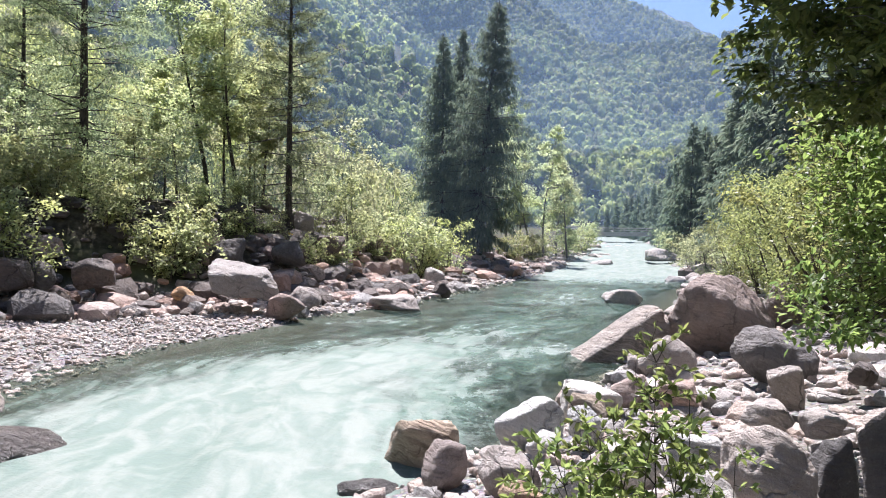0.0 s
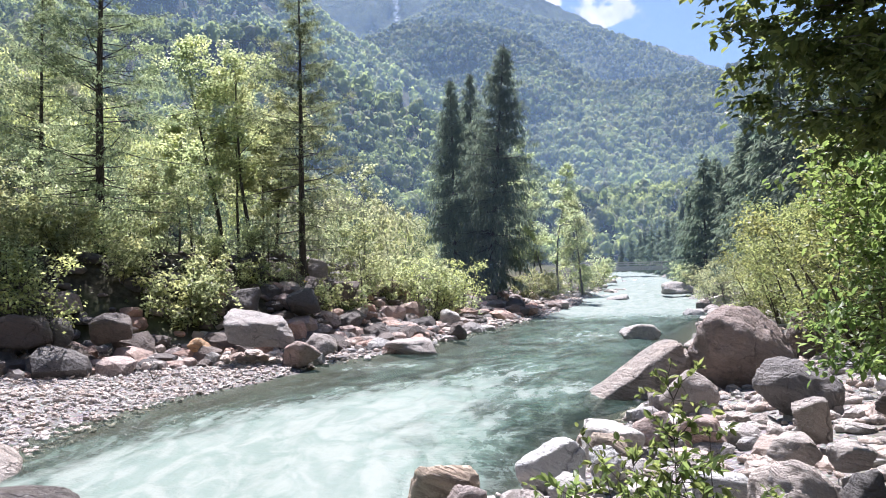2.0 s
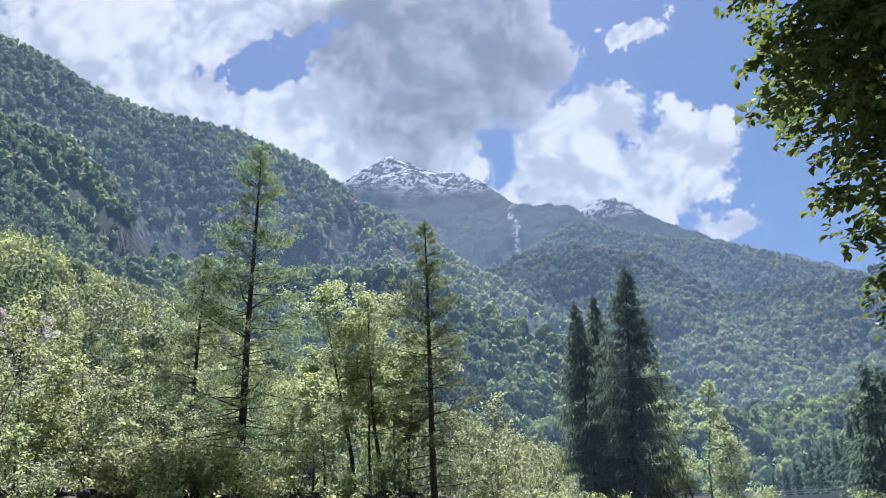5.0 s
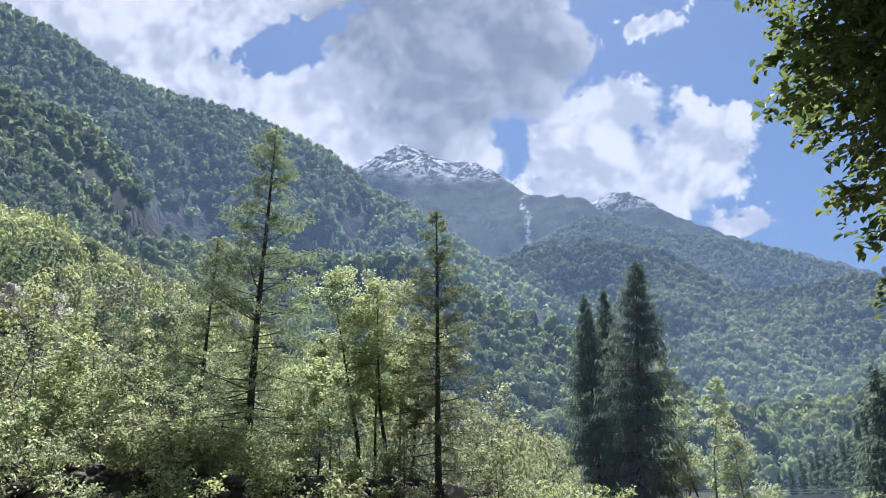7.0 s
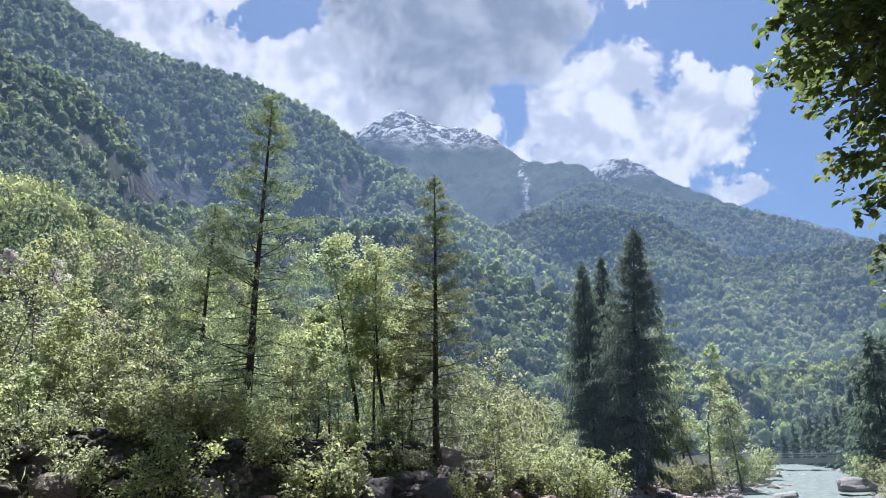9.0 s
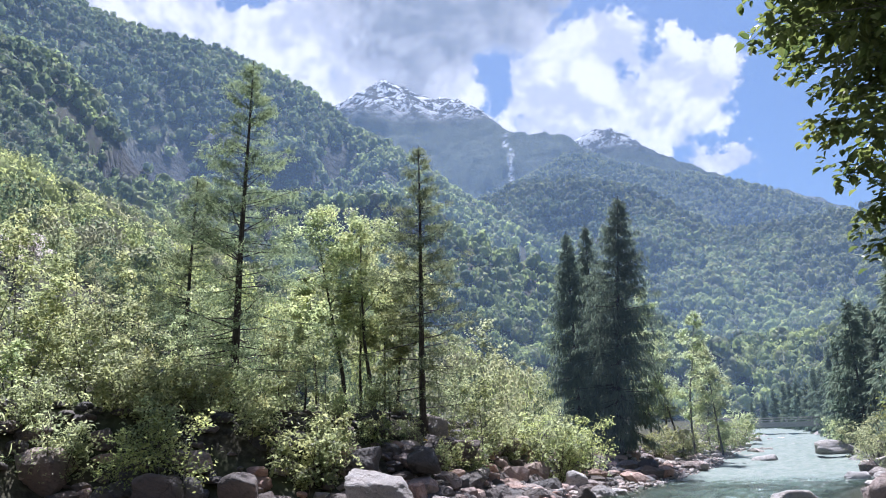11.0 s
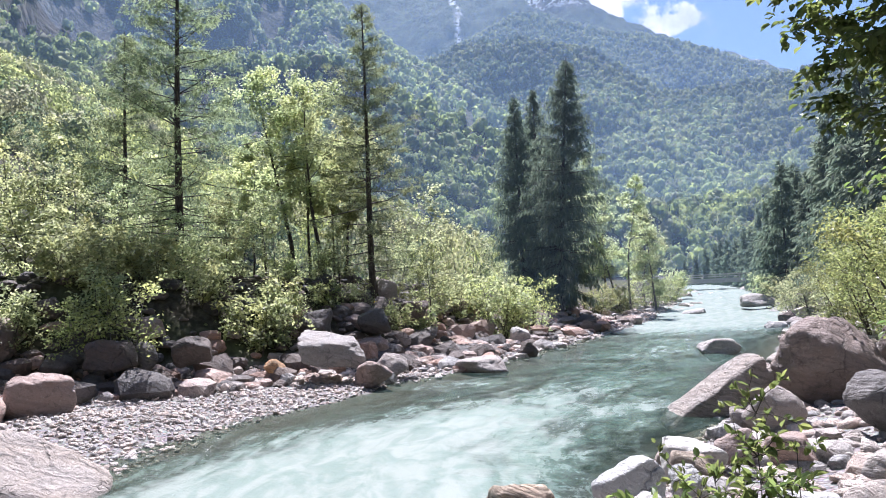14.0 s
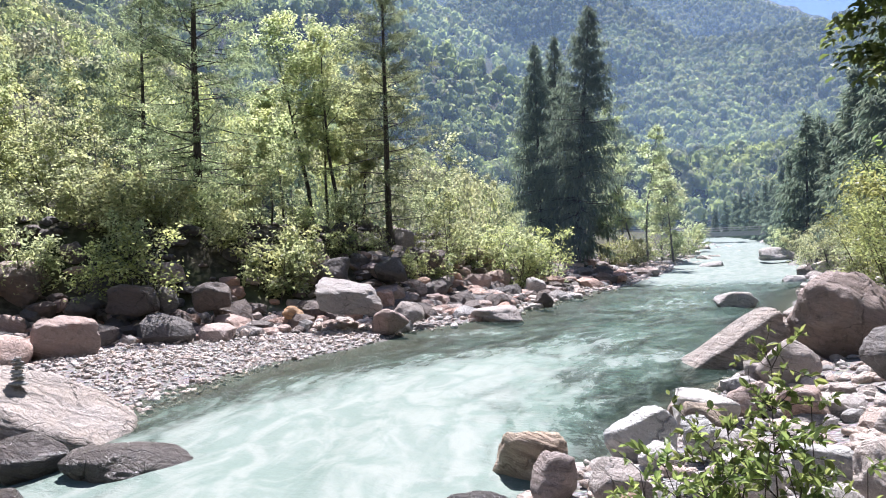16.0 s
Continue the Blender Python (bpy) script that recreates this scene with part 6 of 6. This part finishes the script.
def woods():
    rng = np.random.default_rng(15)
    sets = (("mixed spring woods at the foot of the left slope", 58, 125, -58, -4, 270, 26, 30, 0.060, 0),
            ("mixed spring woods on the near left slope", 115, 215, -58, -2, 500, 22, 24, 0.064, 1),
            ("mixed spring woods in the hollow of the left slope", 205, 330, -58, 8, 1400, 11, 10, 0.14, 1),
            ("mixed spring woods on the left valley side", 310, 660, -58, 17, 6800, 6, 4, 0.26, 1),
            ("spring woods at the foot of the slope across the valley", 215, 460, 4, 34, 1500, 10, 9, 0.14, 1),
            ("wooded mountain slope across the valley", 450, 1120, -8, 36, 9000, 5, 3, 0.28, 1))
    for label, r0, r1, a0, a1, count, lumps, each, tri, core in sets:
        forms = [crown_form(rng, lumps, each, tri, core, 0.26 if r0 < 200 else 0.15) for _ in range(14)]
        az = np.radians(rng.uniform(a0, a1, count * 2))
        rr = np.sqrt(rng.uniform(r0 ** 2, r1 ** 2, count * 2))
        x, y = rr * np.sin(az), rr * np.cos(az)
        z, g, s, k, on = land(x, y)
        dl = near_polyline(np.c_[x, y], np.c_[SHORE_L, SHORE_L[:, 1]])[0]
        dr = near_polyline(np.c_[x, y], np.c_[SHORE_R, SHORE_R[:, 1]])[0]
        ok = (np.minimum(dl, dr) > 12) & ((k < 0.4) | (rng.uniform(size=len(k)) < 0.30)) & ~inside(np.c_[x, y], np.r_[SHORE_L, SHORE_R[::-1]])
        pts = np.c_[x, y, z][ok][:count]
        n = len(pts)
        patch = fbm(pts, 0.02, 3, 2.0) + (fbm(pts, 0.0045, 3, 5.0) * 0.9 if r0 > 200 else 0.0)
        size = rng.uniform(2.4, 4.6, n) * (0.8 if r0 < 100 else (1.0 if r0 < 300 else 1.2))
        tall = size * rng.uniform(1.0, 1.6, n)
        base = np.clip((0.30 if r0 > 200 else 0.56) + patch * (0.8 if r0 < 300 else 0.55) + rng.normal(size=n) * (0.32 if r0 < 300 else 0.19), 0, 1)
        turn, which = rng.uniform(0, 6.28, n), rng.integers(0, 14, n)
        buf = Buf()
        for q in range(14):
            v, f, light = forms[q]
            m = which == q
            c, sn = np.cos(turn[m])[:, None], np.sin(turn[m])[:, None]
            px, py, pz = v[:, 0] * c - v[:, 1] * sn, v[:, 0] * sn + v[:, 1] * c, np.broadcast_to(v[:, 2], (m.sum(), len(v)))
            w = np.stack([px * size[m, None], py * size[m, None], (pz + 0.75) * tall[m, None]], -1) + pts[m][:, None]
            faces = (np.arange(m.sum())[:, None, None] * len(v) + f[None]).reshape(-1, 3)
            buf.add(w.reshape(-1, 3), faces, np.clip(base[m, None] + light[None], 0, 1).ravel())
        tagged(new("woods", buf.mesh("woods", M_WOODS if r0 < 200 else M_WOODS_FAR, core > 0)), label, "woods", kind="stuff")


woods()


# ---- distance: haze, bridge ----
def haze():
    """Added sheets that stand in for haze in the air, one behind the other across the valley."""
    # the nearest sheet is added to lift the darks of the trees
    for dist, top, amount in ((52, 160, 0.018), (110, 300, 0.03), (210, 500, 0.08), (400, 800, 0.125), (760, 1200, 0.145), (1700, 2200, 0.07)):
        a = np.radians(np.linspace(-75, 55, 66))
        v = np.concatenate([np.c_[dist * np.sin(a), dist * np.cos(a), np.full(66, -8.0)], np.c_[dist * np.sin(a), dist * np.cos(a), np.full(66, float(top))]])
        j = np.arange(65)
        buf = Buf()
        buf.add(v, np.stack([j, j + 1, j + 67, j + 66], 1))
        tagged(new("haze", buf.mesh("haze", haze_material("haze_sheet", amount), True)), "thin bluish sheet standing in for sunlit haze across the valley", "haze", kind="structure")


haze()


def box(buf, lo, hi):
    x0, y0, z0 = lo
    x1, y1, z1 = hi
    buf.add([(x0, y0, z0), (x1, y0, z0), (x1, y1, z0), (x0, y1, z0), (x0, y0, z1), (x1, y0, z1), (x1, y1, z1), (x0, y1, z1)], [(3, 2, 1, 0), (4, 5, 6, 7), (0, 1, 5, 4), (1, 2, 6, 5), (2, 3, 7, 6), (3, 0, 4, 7)])


def bridge():
    m, n, pos = material("weathered_timber")
    c = n.mix(n.ramp(n.noise(n.vec("MULTIPLY", pos, (1, 8, 8)), 2.0, 4.0), 0.35, 0.7), rgb(0.34, 0.33, 0.31), rgb(0.52, 0.50, 0.47))
    finish(n, n.add("BsdfPrincipled", None, Base_Color=c, Roughness=0.85))
    stone = M_ROCK
    root = new("bridge")

    def piece(name, lo, hi, mat):
        buf = Buf()
        box(buf, lo, hi)
        return part(name, buf.mesh(name, mat), root)
    piece("deck", (-11, -1.4, 0), (11, 1.4, 0.22), m)
    for y in (-1.3, 1.3):
        piece("girder", (-11, y - 0.12, -0.55), (11, y + 0.12, -0.004), m)
        piece("handrail", (-11, y - 0.05, 0.86), (11, y + 0.05, 0.98), m)
        piece("middle_rail", (-11, y - 0.04, 0.50), (11, y + 0.04, 0.60), m)
        for k in range(12):
            x = -10.7 + k * 1.945
            piece("post", (x - 0.06, y - 0.06, 0.224), (x + 0.06, y + 0.06, 0.856), m)
    for x in (-11.6, 11.6):
        piece("abutment", (x - 0.9, -1.8, -4.0), (x + 0.9, 1.8, -0.56), stone)
    root.matrix_world = pose(32.5, 127.5, 4.12, 0, 0, -15)
    tagged(root, "low weathered footbridge across the river", "bridge")


bridge()


def cairn():
    """Flat stones stacked on the tilted slab."""
    rng = np.random.default_rng(3)
    x, y = CAIRN[0], CAIRN[1]
    z = CAIRN[2]
    root = new("cairn")
    up = 0.0
    for k, (w, h) in enumerate(((0.17, 0.040), (0.14, 0.035), (0.15, 0.030), (0.12, 0.038), (0.125, 0.026), (0.10, 0.030), (0.105, 0.022), (0.08, 0.024), (0.07, 0.020))):
        buf = Buf()
        p, f = rock_shape(700 + k, 2, 7, 0.12, 0.04)
        buf.add(p * (w, w * 0.8, h) + [rng.normal() * 0.012, rng.normal() * 0.012, up + h], f)
        part("stone", buf.mesh("stone", M_ROCK_GREY, True), root)
        up += h * 1.85
    root.matrix_world = pose(x, y, z)
    tagged(root, "small cairn of flat stacked stones on the slab", "cairn")


top = [slab.matrix_world @ v.co for v in slab.data.vertices]
CAIRN = (-8.91, 10.9, max(v.z for v in top if math.hypot(v.x + 8.91, v.y - 10.9) < 0.16) - 0.03)
cairn()
